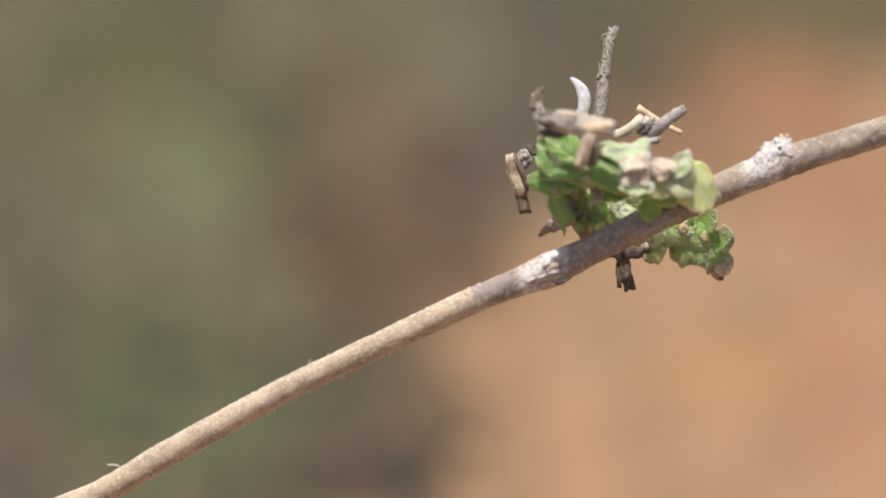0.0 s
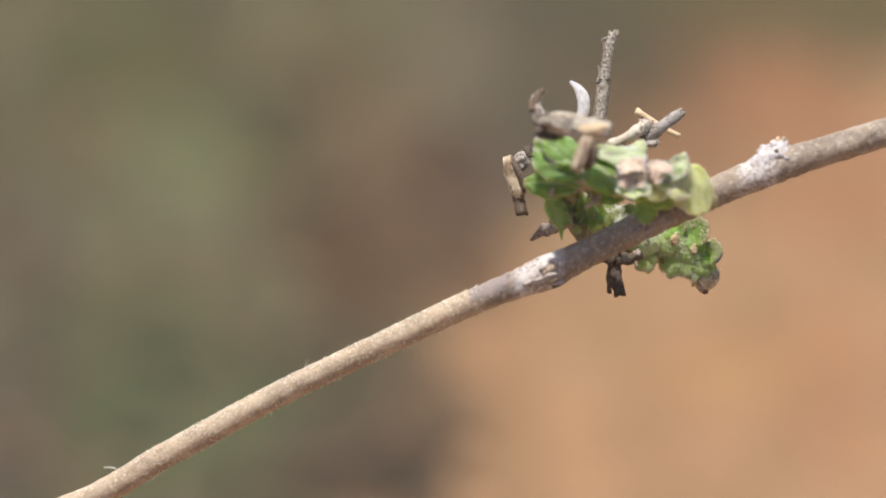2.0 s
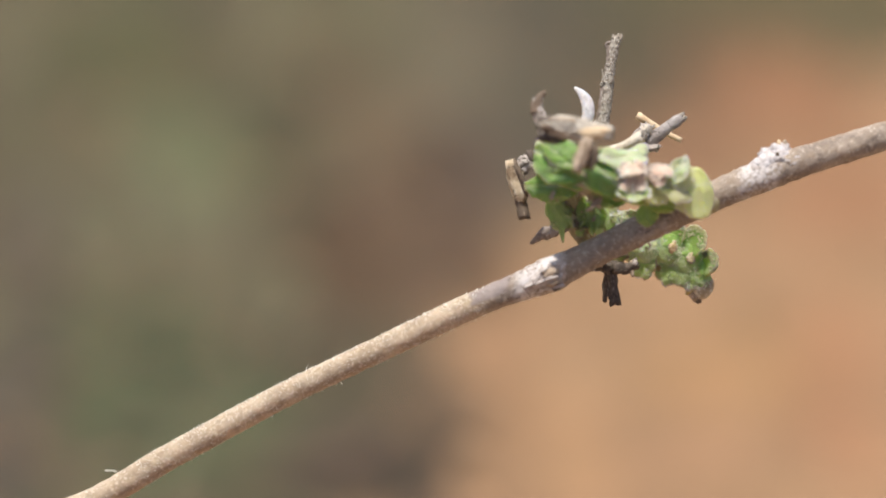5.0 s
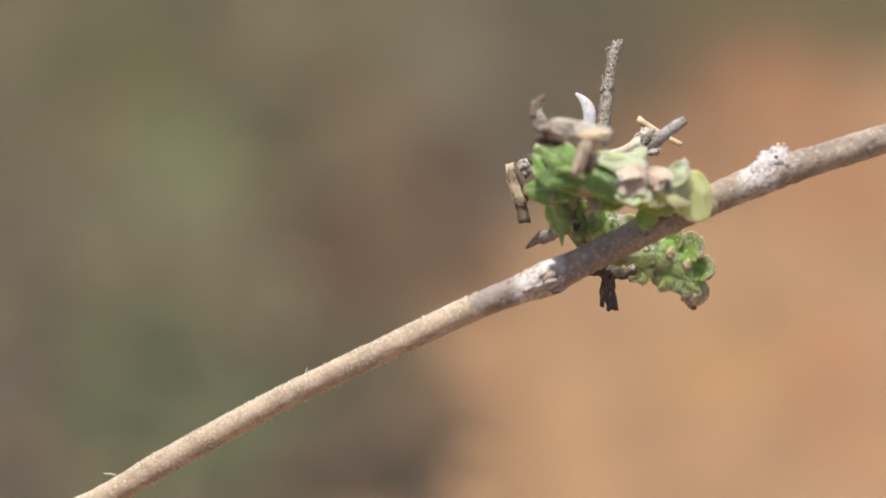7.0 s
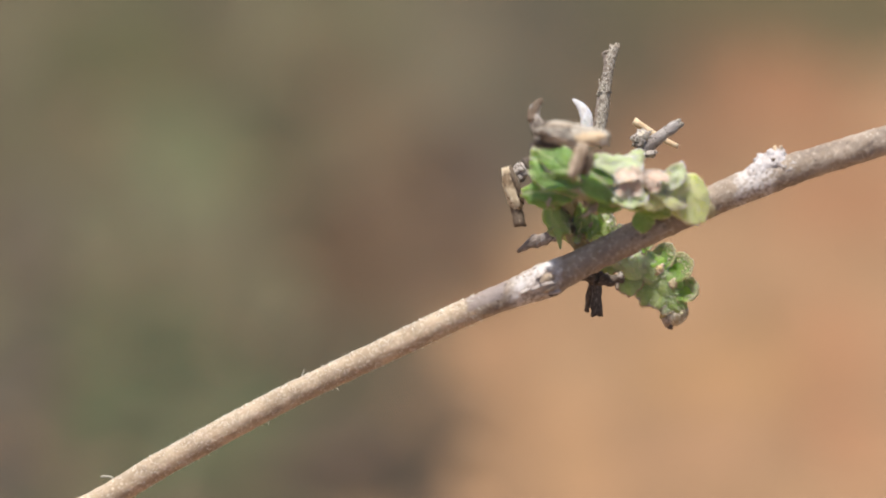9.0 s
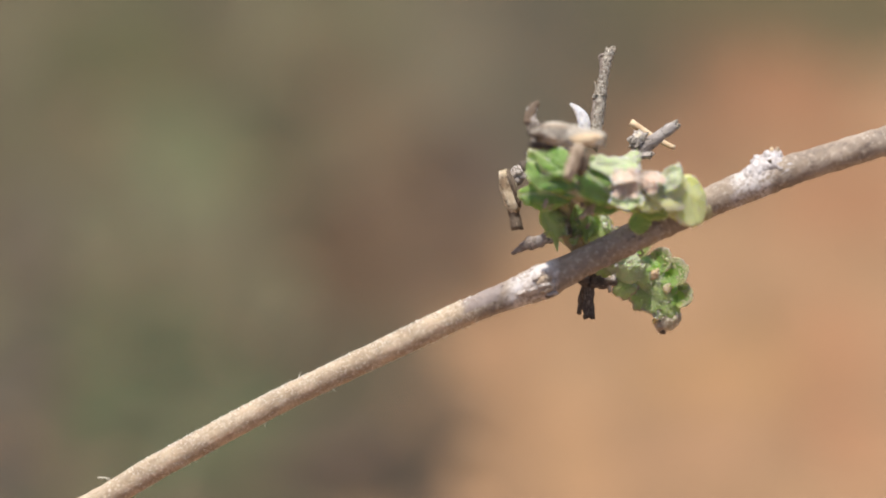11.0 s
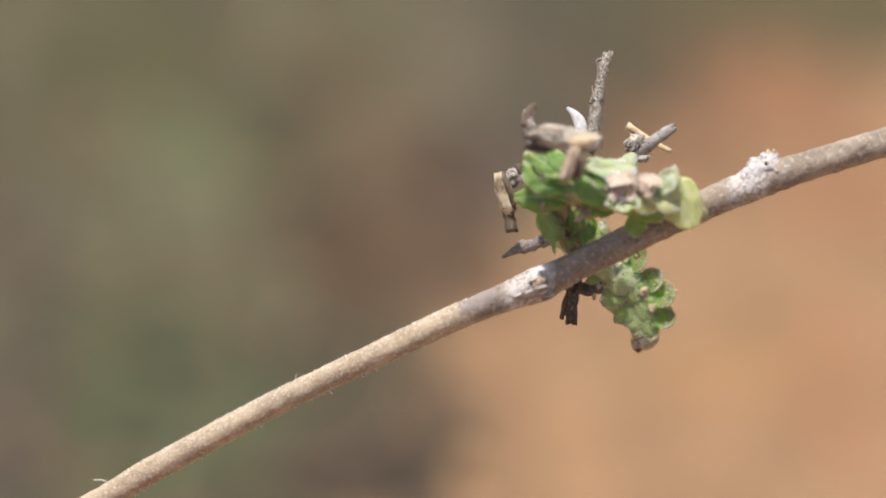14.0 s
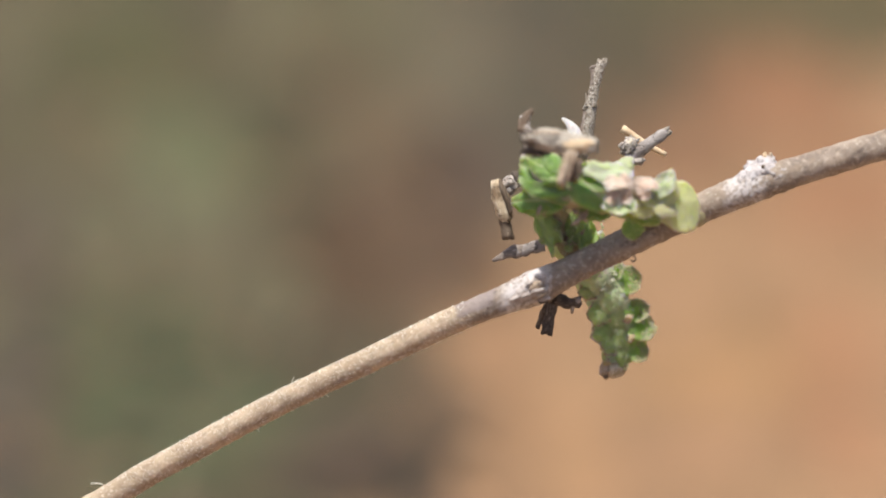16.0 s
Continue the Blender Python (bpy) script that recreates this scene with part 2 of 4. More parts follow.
BARK = bark_material()
SOIL = soil_material()
NODE_BARK = dry("scarred_node_bark", (0.62, 0.55, 0.51), (0.40, 0.31, 0.26), (0.84, 0.80, 0.77), fine=9000, stretch=(1, 1, 1), depth=6e-5)
BUD_BARK = dry("whitish_bud_bark", (0.68, 0.64, 0.645), (0.50, 0.44, 0.41), (0.86, 0.84, 0.85), fine=9000, stretch=(1, 1, 1), depth=6e-5, dots=0.15)
LEAF = leafy("green_leaf", (0.42, 0.53, 0.19), (0.24, 0.36, 0.085), (0.72, 0.78, 0.52), (0.6, 0.85, 0.16), translucent=0.9, through=0.25)
LEAF_VEINED = leafy("veined_leaf", (0.29, 0.44, 0.15), (0.17, 0.31, 0.08), (0.68, 0.74, 0.46), (0.6, 0.85, 0.2), translucent=0.9, rib_amount=0.5, fleck=0.4, through=0.15, crumple=8e-5, depth=0.0008)
FLESH = leafy("fleshy_lobe", (0.62, 0.81, 0.34), (0.50, 0.72, 0.23), (0.92, 0.93, 0.60), (0.78, 0.92, 0.36), rim_at=0.78, translucent=0.9, fleck=0.3, rib_amount=0, gloss=0.15, depth=0.0006, through=0.68, crumple=6e-5)
PALE_BODY = leafy("pale_fleshy_body", (0.78, 0.88, 0.55), (0.66, 0.80, 0.42), (0.92, 0.94, 0.78), (0.7, 0.9, 0.35), rim_at=1.1, translucent=0.9, fleck=0.7, rib_amount=0, gloss=0.1, depth=0.0006, through=0.1, crumple=1.4e-4)
FLESH_BODY = leafy("fleshy_body", (0.68, 0.81, 0.42), (0.53, 0.69, 0.28), (0.88, 0.91, 0.66), (0.74, 0.9, 0.36), rim_at=1.1, translucent=0.9, fleck=0.6, rib_amount=0, gloss=0.12, depth=0.0006, through=0.3, crumple=1.4e-4)
PALE_FRINGE = leafy("pale_fringe", (0.92, 0.90, 0.62), (0.86, 0.85, 0.50), (0.97, 0.96, 0.80), (0.9, 0.92, 0.55), rim_at=1.3, translucent=0.9, fleck=0.3, rib_amount=0, gloss=0.05, through=0.5)
LEG_SKIN = leafy("leg_skin", (0.62, 0.52, 0.26), (0.46, 0.34, 0.16), (0.78, 0.70, 0.44), (0.7, 0.6, 0.3), translucent=0.8, rib_amount=0, through=0.3)
PALE_RIDGE = leafy("pale_ridge", (0.82, 0.89, 0.58), (0.72, 0.82, 0.45), (0.94, 0.96, 0.78), (0.6, 0.8, 0.4), rim_at=1.3, translucent=0.8, fleck=0.4, rib_amount=0, gloss=0.0, through=0.12)
# Darker leaf green for the underside, its shade put into the colour.
SHADE_LEAF = leafy("shade_toned_leaf", (0.34, 0.47, 0.18), (0.23, 0.34, 0.11), (0.50, 0.55, 0.32), (0.5, 0.7, 0.18), translucent=0.7, rib_amount=0.05, fleck=0.45, depth=0.0008, crumple=1e-4)
LEAF_PALE = leafy("pale_green_leaf", (0.62, 0.72, 0.45), (0.45, 0.58, 0.28), (0.86, 0.88, 0.74), (0.75, 0.92, 0.35), rim_at=0.9, translucent=0.9, through=0.2, crumple=5e-5, depth=0.0006)
LEAF_YELLOW = leafy("yellow_green_petal", (0.84, 0.88, 0.48), (0.74, 0.81, 0.35), (0.94, 0.94, 0.66), (0.85, 0.92, 0.35), translucent=1.0, rib_amount=0.15, gloss=0.15, depth=0.0005, through=0.2, crumple=5e-5)
CREAM = leafy("dry_cream_petal", (0.82, 0.70, 0.61), (0.64, 0.45, 0.36), (0.92, 0.86, 0.80), (0.90, 0.76, 0.64), translucent=0.9, rib_amount=0.1, gloss=0.15, depth=0.0004)
SKIN = leafy("caterpillar_skin", (0.46, 0.42, 0.25), (0.37, 0.30, 0.18), (0.66, 0.64, 0.50), (0.3, 0.35, 0.12), rim_at=1.3, translucent=0.5, fleck=0.9, rib_amount=0)
GRANULAR = leafy("granular_skin", (0.60, 0.71, 0.38), (0.47, 0.61, 0.27), (0.93, 0.94, 0.76), (0.55, 0.8, 0.3), rim_at=1.3, translucent=0.9, fleck=1.0, rib_amount=0, gloss=0.12)
NUB = leafy("tan_tubercle", (0.60, 0.55, 0.33), (0.58, 0.41, 0.30), (0.76, 0.68, 0.48), (0.7, 0.7, 0.35), rim_at=1.1, translucent=0.9, fleck=0.5, rib_amount=0, gloss=0.15, crumple=9e-5)
PALE_CRUMB = leafy("pale_crumb", (0.86, 0.88, 0.70), (0.74, 0.78, 0.54), (0.95, 0.95, 0.88), (0.8, 0.9, 0.6), translucent=0.8, rib_amount=0, gloss=0.15)
HEAD_SKIN = dry("head_shell", (0.68, 0.61, 0.47), (0.42, 0.33, 0.20), (0.90, 0.87, 0.76), rough=0.6, fine=7000, stretch=(1, 1, 1), dots=0.35)
STICK = dry("weathered_stick", (0.47, 0.42, 0.35), (0.27, 0.22, 0.175), (0.90, 0.86, 0.78), fine=16000, stretch=(1, 0.6, 1), depth=8e-5, dots=0.8, pit=0.54)
SPECKLED = dry("speckled_scrap", (0.58, 0.52, 0.47), (0.36, 0.30, 0.26), (0.88, 0.85, 0.81), fine=11000, stretch=(1, 0.7, 1), depth=8e-5, dots=0.9, pit=0.52)
GREY_STICK = dry("grey_stick", (0.42, 0.38, 0.36), (0.27, 0.23, 0.21), (0.60, 0.55, 0.52), fine=8000, stretch=(1, 0.4, 1), depth=6e-5, dots=0.8)
DARK = dry("dark_scrap", (0.13, 0.10, 0.08), (0.065, 0.05, 0.04), (0.30, 0.25, 0.20))
DARK_BROWN = dry("dark_brown_scrap", (0.17, 0.125, 0.088), (0.095, 0.068, 0.048), (0.32, 0.25, 0.18))
WHITE = dry("white_scrap", (0.78, 0.76, 0.77), (0.60, 0.57, 0.58), (0.90, 0.89, 0.90), dots=0.3, soft=0.7)
STRAW = dry("straw", (0.82, 0.65, 0.44), (0.70, 0.50, 0.30), (0.90, 0.78, 0.60), dots=0.15)
HUSK = dry("seed_husk", (0.62, 0.51, 0.36), (0.26, 0.18, 0.11), (0.84, 0.76, 0.60), fine=9000, dots=0.7, soft=0.2)
TAN_HUSK = dry("tan_husk", (0.66, 0.54, 0.41), (0.50, 0.39, 0.28), (0.80, 0.71, 0.58), fine=9000, dots=0.3)
GREY_HUSK = dry("grey_husk", (0.56, 0.50, 0.42), (0.38, 0.32, 0.26), (0.74, 0.69, 0.60), fine=9000, dots=0.3)
BROWN_CHIP = dry("brown_chip", (0.50, 0.39, 0.29), (0.34, 0.25, 0.17), (0.68, 0.57, 0.45), fine=9000, stretch=(1, 0.3, 1), depth=5e-5, dots=0.3)
CURL_TIP = dry("brown_curl", (0.24, 0.17, 0.12), (0.13, 0.09, 0.06), (0.42, 0.33, 0.26))
BLEACHED = dry("bleached_straw", (0.70, 0.63, 0.52), (0.52, 0.44, 0.34), (0.86, 0.82, 0.74), fine=9000, dots=0.3)
FORK_BARK = dry("brown_grey_fork_bark", (0.31, 0.255, 0.22), (0.19, 0.15, 0.125), (0.50, 0.43, 0.38), fine=8000, stretch=(1, 0.4, 1), depth=6e-5, dots=0.6)
HAIR = dry("plant_hair", (0.80, 0.76, 0.66), (0.7, 0.66, 0.56), (0.9, 0.88, 0.8), dots=0)


# ---- building tools ----
def part(name, bm, material, parent, label="", place=None, smooth=True):
    """Links a bmesh as one mesh object under a thing or part."""
    data = bpy.data.meshes.new(name)
    bmesh.ops.recalc_face_normals(bm, faces=bm.faces)
    bm.to_mesh(data)
    bm.free()
    data.materials.append(material)
    if smooth:
        data.shade_smooth()
    ob = new(name, data)
    ob.parent = parent
    if place is not None:
        ob.matrix_basis = place
    return tagged(ob, label)


def spline(points, count):
    """Points evenly spread in parameter along a smooth line through the given ones."""
    pts = [Vector(p) for p in points]
    pts = [2 * pts[0] - pts[1]] + pts + [2 * pts[-1] - pts[-2]]
    out = []
    for i in range(count):
        f = i / (count - 1) * (len(pts) - 3)
        k = min(int(f), len(pts) - 4)
        f -= k
        a, b, c, d = pts[k:k + 4]
        out.append(0.5 * (2 * b + (c - a) * f + (2 * a - 5 * b + 4 * c - d) * f * f + (3 * b - a - 3 * c + d) * f ** 3))
    return out


def frames_along(line, first=Vector((0, 0, 1))):
    """Right-handed frames along a line (y runs along it), turned as little as possible from one to the next."""
    out, up = [], first
    for i, p in enumerate(line):
        way = (line[min(i + 1, len(line) - 1)] - line[max(i - 1, 0)]).normalized()
        up = (up - way * up.dot(way)).normalized()
        side = way.cross(up)
        out.append(Matrix(((side.x, way.x, up.x, p.x), (side.y, way.y, up.y, p.y), (side.z, way.z, up.z, p.z), (0, 0, 0, 1))))
    return out


def tube(line, radii, sides=12, rough=0.0, seed=0.0, scale=2500, flat=1.0, ragged=0.0):
    """A closed tube along a line, with an uneven skin; flat thins it; ragged frays its ends."""
    bm = bmesh.new()
    rings = []
    frames = frames_along(line)
    last = len(line) - 1
    for i, m in enumerate(frames):
        ring = []
        for j in range(sides):
            a = 2 * math.pi * j / sides
            r = radii[i]
            p = m @ Vector((math.cos(a) * r, 0, math.sin(a) * r * flat))
            n = noise.noise(p * scale + Vector((seed, seed * 0.7, 0))) + 0.5 * noise.noise(p * scale * 2.7 + Vector((0, seed, 0)))
            p = m @ Vector((math.cos(a) * r * (1 + rough * n), 0, math.sin(a) * r * flat * (1 + rough * n)))
            if ragged and i in (0, last):
                p += (m.to_3x3() @ Vector((0, 1, 0))) * ragged * r * (random.random() - 0.3) * (1 if i else -1)
            ring.append(bm.verts.new(p))
        rings.append(ring)
    for a, b in zip(rings, rings[1:]):
        for j in range(sides):
            bm.faces.new((a[j], a[(j + 1) % sides], b[(j + 1) % sides], b[j]))
    for ring in (rings[0], rings[-1]):
        middle = bm.verts.new(sum((v.co for v in ring), Vector()) / sides)
        for j in range(sides):
            bm.faces.new((ring[j], ring[(j + 1) % sides], middle))
    return bm


def petal(length, width, cup=0.3, curl=0.3, wave=0.17, teeth=0.02, seed=0.0, point=0.0, thick=0.14, waist=0.55, n=14):
    """A thick cupped leaf scrap from its base at the origin along +y, its face to +z, rounded at the tip; sizes in steps."""
    bm = bmesh.new()
    sheets = []
    for side in (0, 1):
        rows = []
        for i in range(n + 1):
            q = i / n * 2 - 1
            row = []
            for j in range(n + 1):
                p = j / n * 2 - 1
                # a square net drawn onto a round leaf
                u, w = p * math.sqrt(1 - q * q / 2), q * math.sqrt(1 - p * p / 2)
                v = (w + 1) / 2
                out = math.hypot(u, w)
                around = math.atan2(u, w)
                edge = Vector((math.cos(around), math.sin(around), seed))
                saw = 1 + out ** 3 * (2.2 * teeth * noise.noise(edge * 5) + 5 * teeth * noise.noise(edge * 1.7 + Vector((seed, 0, 0))))
                x = u * width / 2 * saw * (waist + (1 - waist) * min(1, v * 1.7)) * (1 - point * max(0, v - 0.5))
                y = v * length * saw
                a = noise.noise(Vector((u * 1.4 + seed, v * 2.4, seed * 0.37)))
                b = noise.noise(Vector((u * 3.6 + seed, v * 5, 3 + seed)))
                z = cup * width * 0.5 * u * u * (0.4 + 0.6 * v) + curl * length * v * v + wave * width * (a + 0.6 * b) * (0.4 + out)
                z -= 0.035 * width * math.exp(-(u / 0.11) ** 2) + 0.012 * width * math.cos(9 * (v - 0.5 * abs(u)) + seed)
                z -= side * thick * width * (1 - 0.7 * out ** 4)
                row.append(bm.verts.new((x * STEP, y * STEP, z * STEP)))
            rows.append(row)
        sheets.append(rows)
    top, low = sheets
    for i in range(n):
        for j in range(n):
            bm.faces.new((top[i][j], top[i][j + 1], top[i + 1][j + 1], top[i + 1][j]))
            bm.faces.new((low[i][j], low[i + 1][j], low[i + 1][j + 1], low[i][j + 1]))
    rim = [(0, j) for j in range(n)] + [(i, n) for i in range(n)] + [(n, j) for j in range(n, 0, -1)] + [(i, 0) for i in range(n, 0, -1)]
    for (a, b), (c, d) in zip(rim, rim[1:] + rim[:1]):
        bm.faces.new((top[a][b], low[a][b], low[c][d], top[c][d]))
    return bm


def lump(rx, ry, rz, rough=0.15, seed=0.0, freq=2.2, detail=3):
    """An uneven rounded body about the origin; sizes in steps."""
    bm = bmesh.new()
    bmesh.ops.create_icosphere(bm, subdivisions=detail, radius=1)
    for v in bm.verts:
        n = noise.noise(v.co * freq + Vector((seed, 0, seed))) + 0.5 * noise.noise(v.co * freq * 2.3 + Vector((0, seed, 0)))
        k = (1 + rough * n) * STEP
        v.co = Vector((v.co.x * rx * k, v.co.y * ry * k, v.co.z * rz * k))
    return bm


def pad(length, width, thick, scallops=7, seed=0.0, cup=0.0):
    """A fleshy lobe from its base at the origin along +y, scalloped and finely toothed round the rim; sizes in steps."""
    bm = bmesh.new()
    bmesh.ops.create_icosphere(bm, subdivisions=4, radius=1)
    for v in bm.verts:
        turn = math.atan2(v.co.x, v.co.y)
        rim = max(0.0, 1 - v.co.z * v.co.z)
        ring = Vector((math.cos(turn), math.sin(turn), seed))
        r = 1 + 0.05 * math.cos(scallops * turn + seed) * rim ** 2 + 0.16 * noise.noise(ring * 11) * rim ** 5 + 0.16 * noise.noise(v.co * 1.1 + Vector((seed, seed, 0))) + 0.05 * noise.noise(v.co * 6 + Vector((0, seed, 0)))
        x, y = v.co.x * r, v.co.y * r
        fold = 1 + 0.38 * math.cos(scallops * turn + seed) * rim ** 0.5
        v.co = Vector((x * width / 2, (y * 0.5 + 0.42) * length, v.co.z * thick / 2 * fold + cup * width * (x * x + y * y))) * STEP
    return bm


def fringe(length, width, scallops, seed, cup):
    """The toothed rim of a lobe made by pad() with the same numbers."""
    line = []
    for n in range(90):
        turn = radians(-125 + 250 * n / 89)
        at = Vector((math.sin(turn), math.cos(turn), 0))
        ring = Vector((math.cos(turn), math.sin(turn), seed))
        r = 0.97 + 0.05 * math.cos(scallops * turn + seed) + 0.16 * noise.noise(ring * 11) + 0.16 * noise.noise(at * 1.1 + Vector((seed, seed, 0))) + 0.05 * noise.noise(at * 6 + Vector((0, seed, 0)))
        x, y = at.x * r, at.y * r
        line.append(Vector((x * width / 2, (y * 0.5 + 0.42) * length, cup * width * (x * x + y * y) + 1.5)) * STEP)
    radii = [STEP * (1.1 + 1.5 * abs(math.sin(n * 0.9 + seed)) * (0.4 + abs(noise.noise(Vector((n * 0.37, seed, 0))))) ) * min(1, (n + 2) / 12, (91 - n) / 12) for n in range(90)]
    return tube(line, radii, 7, 0.3, seed, 12000)


def frost(count, grain_size, seed, place):
    """A crust of many small pale grains, each put by place(rnd) in steps."""
    rnd = random.Random(seed)
    verts, faces = [], []
    for n in range(count):
        at = place(rnd)
        size = grain_size * rnd.uniform(0.5, 1.5)
        turn = Matrix.Rotation(rnd.uniform(0, 6.3), 3, 'Z') @ Matrix.Rotation(rnd.uniform(0, 6.3), 3, 'X')
        first = len(verts)
        for x, y, z in ((1.5, 0, 0), (-1.3, 0, 0), (0, 1, 0), (0, -1, 0), (0, 0, 0.9), (0, 0, -0.9)):
            verts.append((at + turn @ Vector((x, y, z)) * size * rnd.uniform(0.7, 1.2)) * STEP)
        for a, b, c in ((0, 2, 4), (2, 1, 4), (1, 3, 4), (3, 0, 4), (2, 0, 5), (1, 2, 5), (3, 1, 5), (0, 3, 5)):
            faces.append((first + a, first + b, first + c))
    bm = bmesh.new()
    made = [bm.verts.new(v) for v in verts]
    for f in faces:
        bm.faces.new([made[i] for i in f])
    return bm


def rim_place(length, width, thick, cup, reach=150):
    """Places on the outer rim and upper face of a lobe made by pad() with the same numbers."""
    def place(rnd):
        turn = radians(rnd.uniform(-reach, reach))
        r = 1.03 - 0.62 * rnd.random() ** 2.2
        x, y = math.sin(turn) * r, math.cos(turn) * r
        up = math.sqrt(max(0.0, 1 - r * r)) * thick / 2 * rnd.choice((1, 1, 1, -1))
        return Vector((x * width / 2, (y * 0.5 + 0.42) * length, up + cup * width * (x * x + y * y)))
    return place


def aimed(base, way, face=(0, 0, 1)):
    """A pose at base (u, v, w) with +y along way (u, v, w) and +z as near to face (u, v, w) as can be."""
    p = spot(*base)
    y = Vector((way[0], -way[1], way[2])).normalized()
    f = Vector((face[0], -face[1], face[2]))
    z = (f - y * f.dot(y)).normalized()
    x = y.cross(z)
    return Matrix(((x.x, y.x, z.x, p.x), (x.y, y.y, z.y, p.y), (x.z, y.z, z.z, p.z), (0, 0, 0, 1)))


# ---- ground ----
def make_ground():
    bm = bmesh.new()
    centre = Vector((0, 0.97, 0))
    radii = [0.02 * 1.045 ** i for i in range(290)]
    sides = 96
    before = None
    hub = bm.verts.new(centre)
    for r in radii:
        ring = []
        for j in range(sides):
            a = 2 * math.pi * j / sides
            p = centre + Vector((math.cos(a) * r, math.sin(a) * r, 0))
            p.z = 0.004 * noise.noise(p * 9) + 0.0016 * noise.noise(p * 40) + min(r, 60) * 0.012 * noise.noise(p * 0.35)*min(1, r)
            ring.append(bm.verts.new(p))
        for j in range(sides):
            if before:
                bm.faces.new((before[j], ring[j], ring[(j + 1) % sides], before[(j + 1) % sides]))
            else:
                bm.faces.new((hub, ring[j], ring[(j + 1) % sides]))
        before = ring
    ground = part("ground", bm, SOIL, None)
    ground.scale = (GROUND, GROUND, GROUND)
    return tagged(ground, "red sandy soil with mossy and littered patches", "ground", kind="structure")


# ---- ground cover ----
def cover(name, label, category, material, count, region, shape, seed):
    """Loose small things strewn over a stretch (x0, x1, y0, y1) of the ground, joined."""
    rnd = random.Random(seed)
    verts, faces = [], []
    for _ in range(count):
        x, y = rnd.uniform(*region[:2]), rnd.uniform(*region[2:])
        shape(rnd, x, y, 0.004 * noise.noise(Vector((x, y, 0)) * 9), verts, faces)
    data = bpy.data.meshes.new(name)
    data.from_pydata(verts, [], faces)
    data.materials.append(material)
    ob = new(name, data)
    ob.scale = (GROUND, GROUND, GROUND)
    return tagged(ob, label, category, kind="stuff")


def blade(rnd, x, y, z, verts, faces):
    length, wide, turn, lean = rnd.uniform(0.006, 0.022), rnd.uniform(0.0006, 0.0014), rnd.uniform(0, 6.28), rnd.uniform(0.5, 1.6)
    way, side = Vector((math.cos(turn), math.sin(turn), 0)), Vector((-math.sin(turn), math.cos(turn), 0))
    k = len(verts)
    for i in range(4):
        f = i / 3
        p = Vector((x, y, z - 0.001)) + way * length * math.sin(lean * f) + Vector((0, 0, length * f * math.cos(lean * f * 0.8)))
        w = wide * (1 - f * 0.85)
        verts += [p - side * w, p + side * w, p + Vector((0, 0, w))]
    for i in range(3):
        a = k + 3 * i
        faces += [(a, a + 3, a + 5, a + 2), (a + 2, a + 5, a + 4, a + 1), (a + 1, a + 4, a + 3, a)]


def pebble(rnd, x, y, z, verts, faces):
    r = rnd.uniform(0.0006, 0.0028) * rnd.uniform(0.5, 1)
    k = len(verts)
    for ring, (height, wide) in enumerate(((-0.5, 0.7), (0.1, 1.0), (0.55, 0.6))):
        for j in range(6):
            a = j * math.pi / 3 + ring * 0.5
            q = r * wide * rnd.uniform(0.8, 1.2)
            verts.append(Vector((x + q * math.cos(a), y + q * math.sin(a), z + r * height)))
    for ring in (0, 6):
        for j in range(6):
            faces.append((k + ring + j, k + ring + (j + 1) % 6, k + ring + 6 + (j + 1) % 6, k + ring + 6 + j))
    faces.append(tuple(k + 12 + j for j in range(6)))


def dead_leaf(rnd, x, y, z, verts, faces):
    length, turn = rnd.uniform(0.004, 0.012), rnd.uniform(0, 6.28)
    way, side = Vector((math.cos(turn), math.sin(turn), rnd.uniform(-0.2, 0.4))), Vector((-math.sin(turn), math.cos(turn), rnd.uniform(-0.3, 0.3)))
    k = len(verts)
    for layer in (0, 1):
        for f, w in ((0, 0.05), (0.35, 0.3), (0.7, 0.26), (1, 0.04)):
            p = Vector((x, y, z + 0.001 - layer * 0.0003)) + way * length * f
            lift = Vector((0, 0, length * 0.12))
            verts += [p - side * length * w + lift, p, p + side * length * w + lift]
    for i in range(3):
        a = k + 3 * i
        faces += [(a, a + 1, a + 4, a + 3), (a + 1, a + 2, a + 5, a + 4), (a + 12, a + 15, a + 16, a + 13), (a + 13, a + 16, a + 17, a + 14)]


def strewn(name, low, high, rough=0.9):
    mat, nodes, links, surf = shader(name, rough)
    luck = nodes.new("ShaderNodeNewGeometry").outputs["Random Per Island"]
    where = nodes.new("ShaderNodeTexCoord").outputs["Object"]
    col = mix(nodes, links, luck, low, high)
    col = mix(nodes, links, maths(nodes, links, 'MULTIPLY', grain(nodes, links, where, 900, 3), 0.5), col, [c * 0.7 for c in low])
    links.new(col, surf.inputs["Base Color"])
    return mat


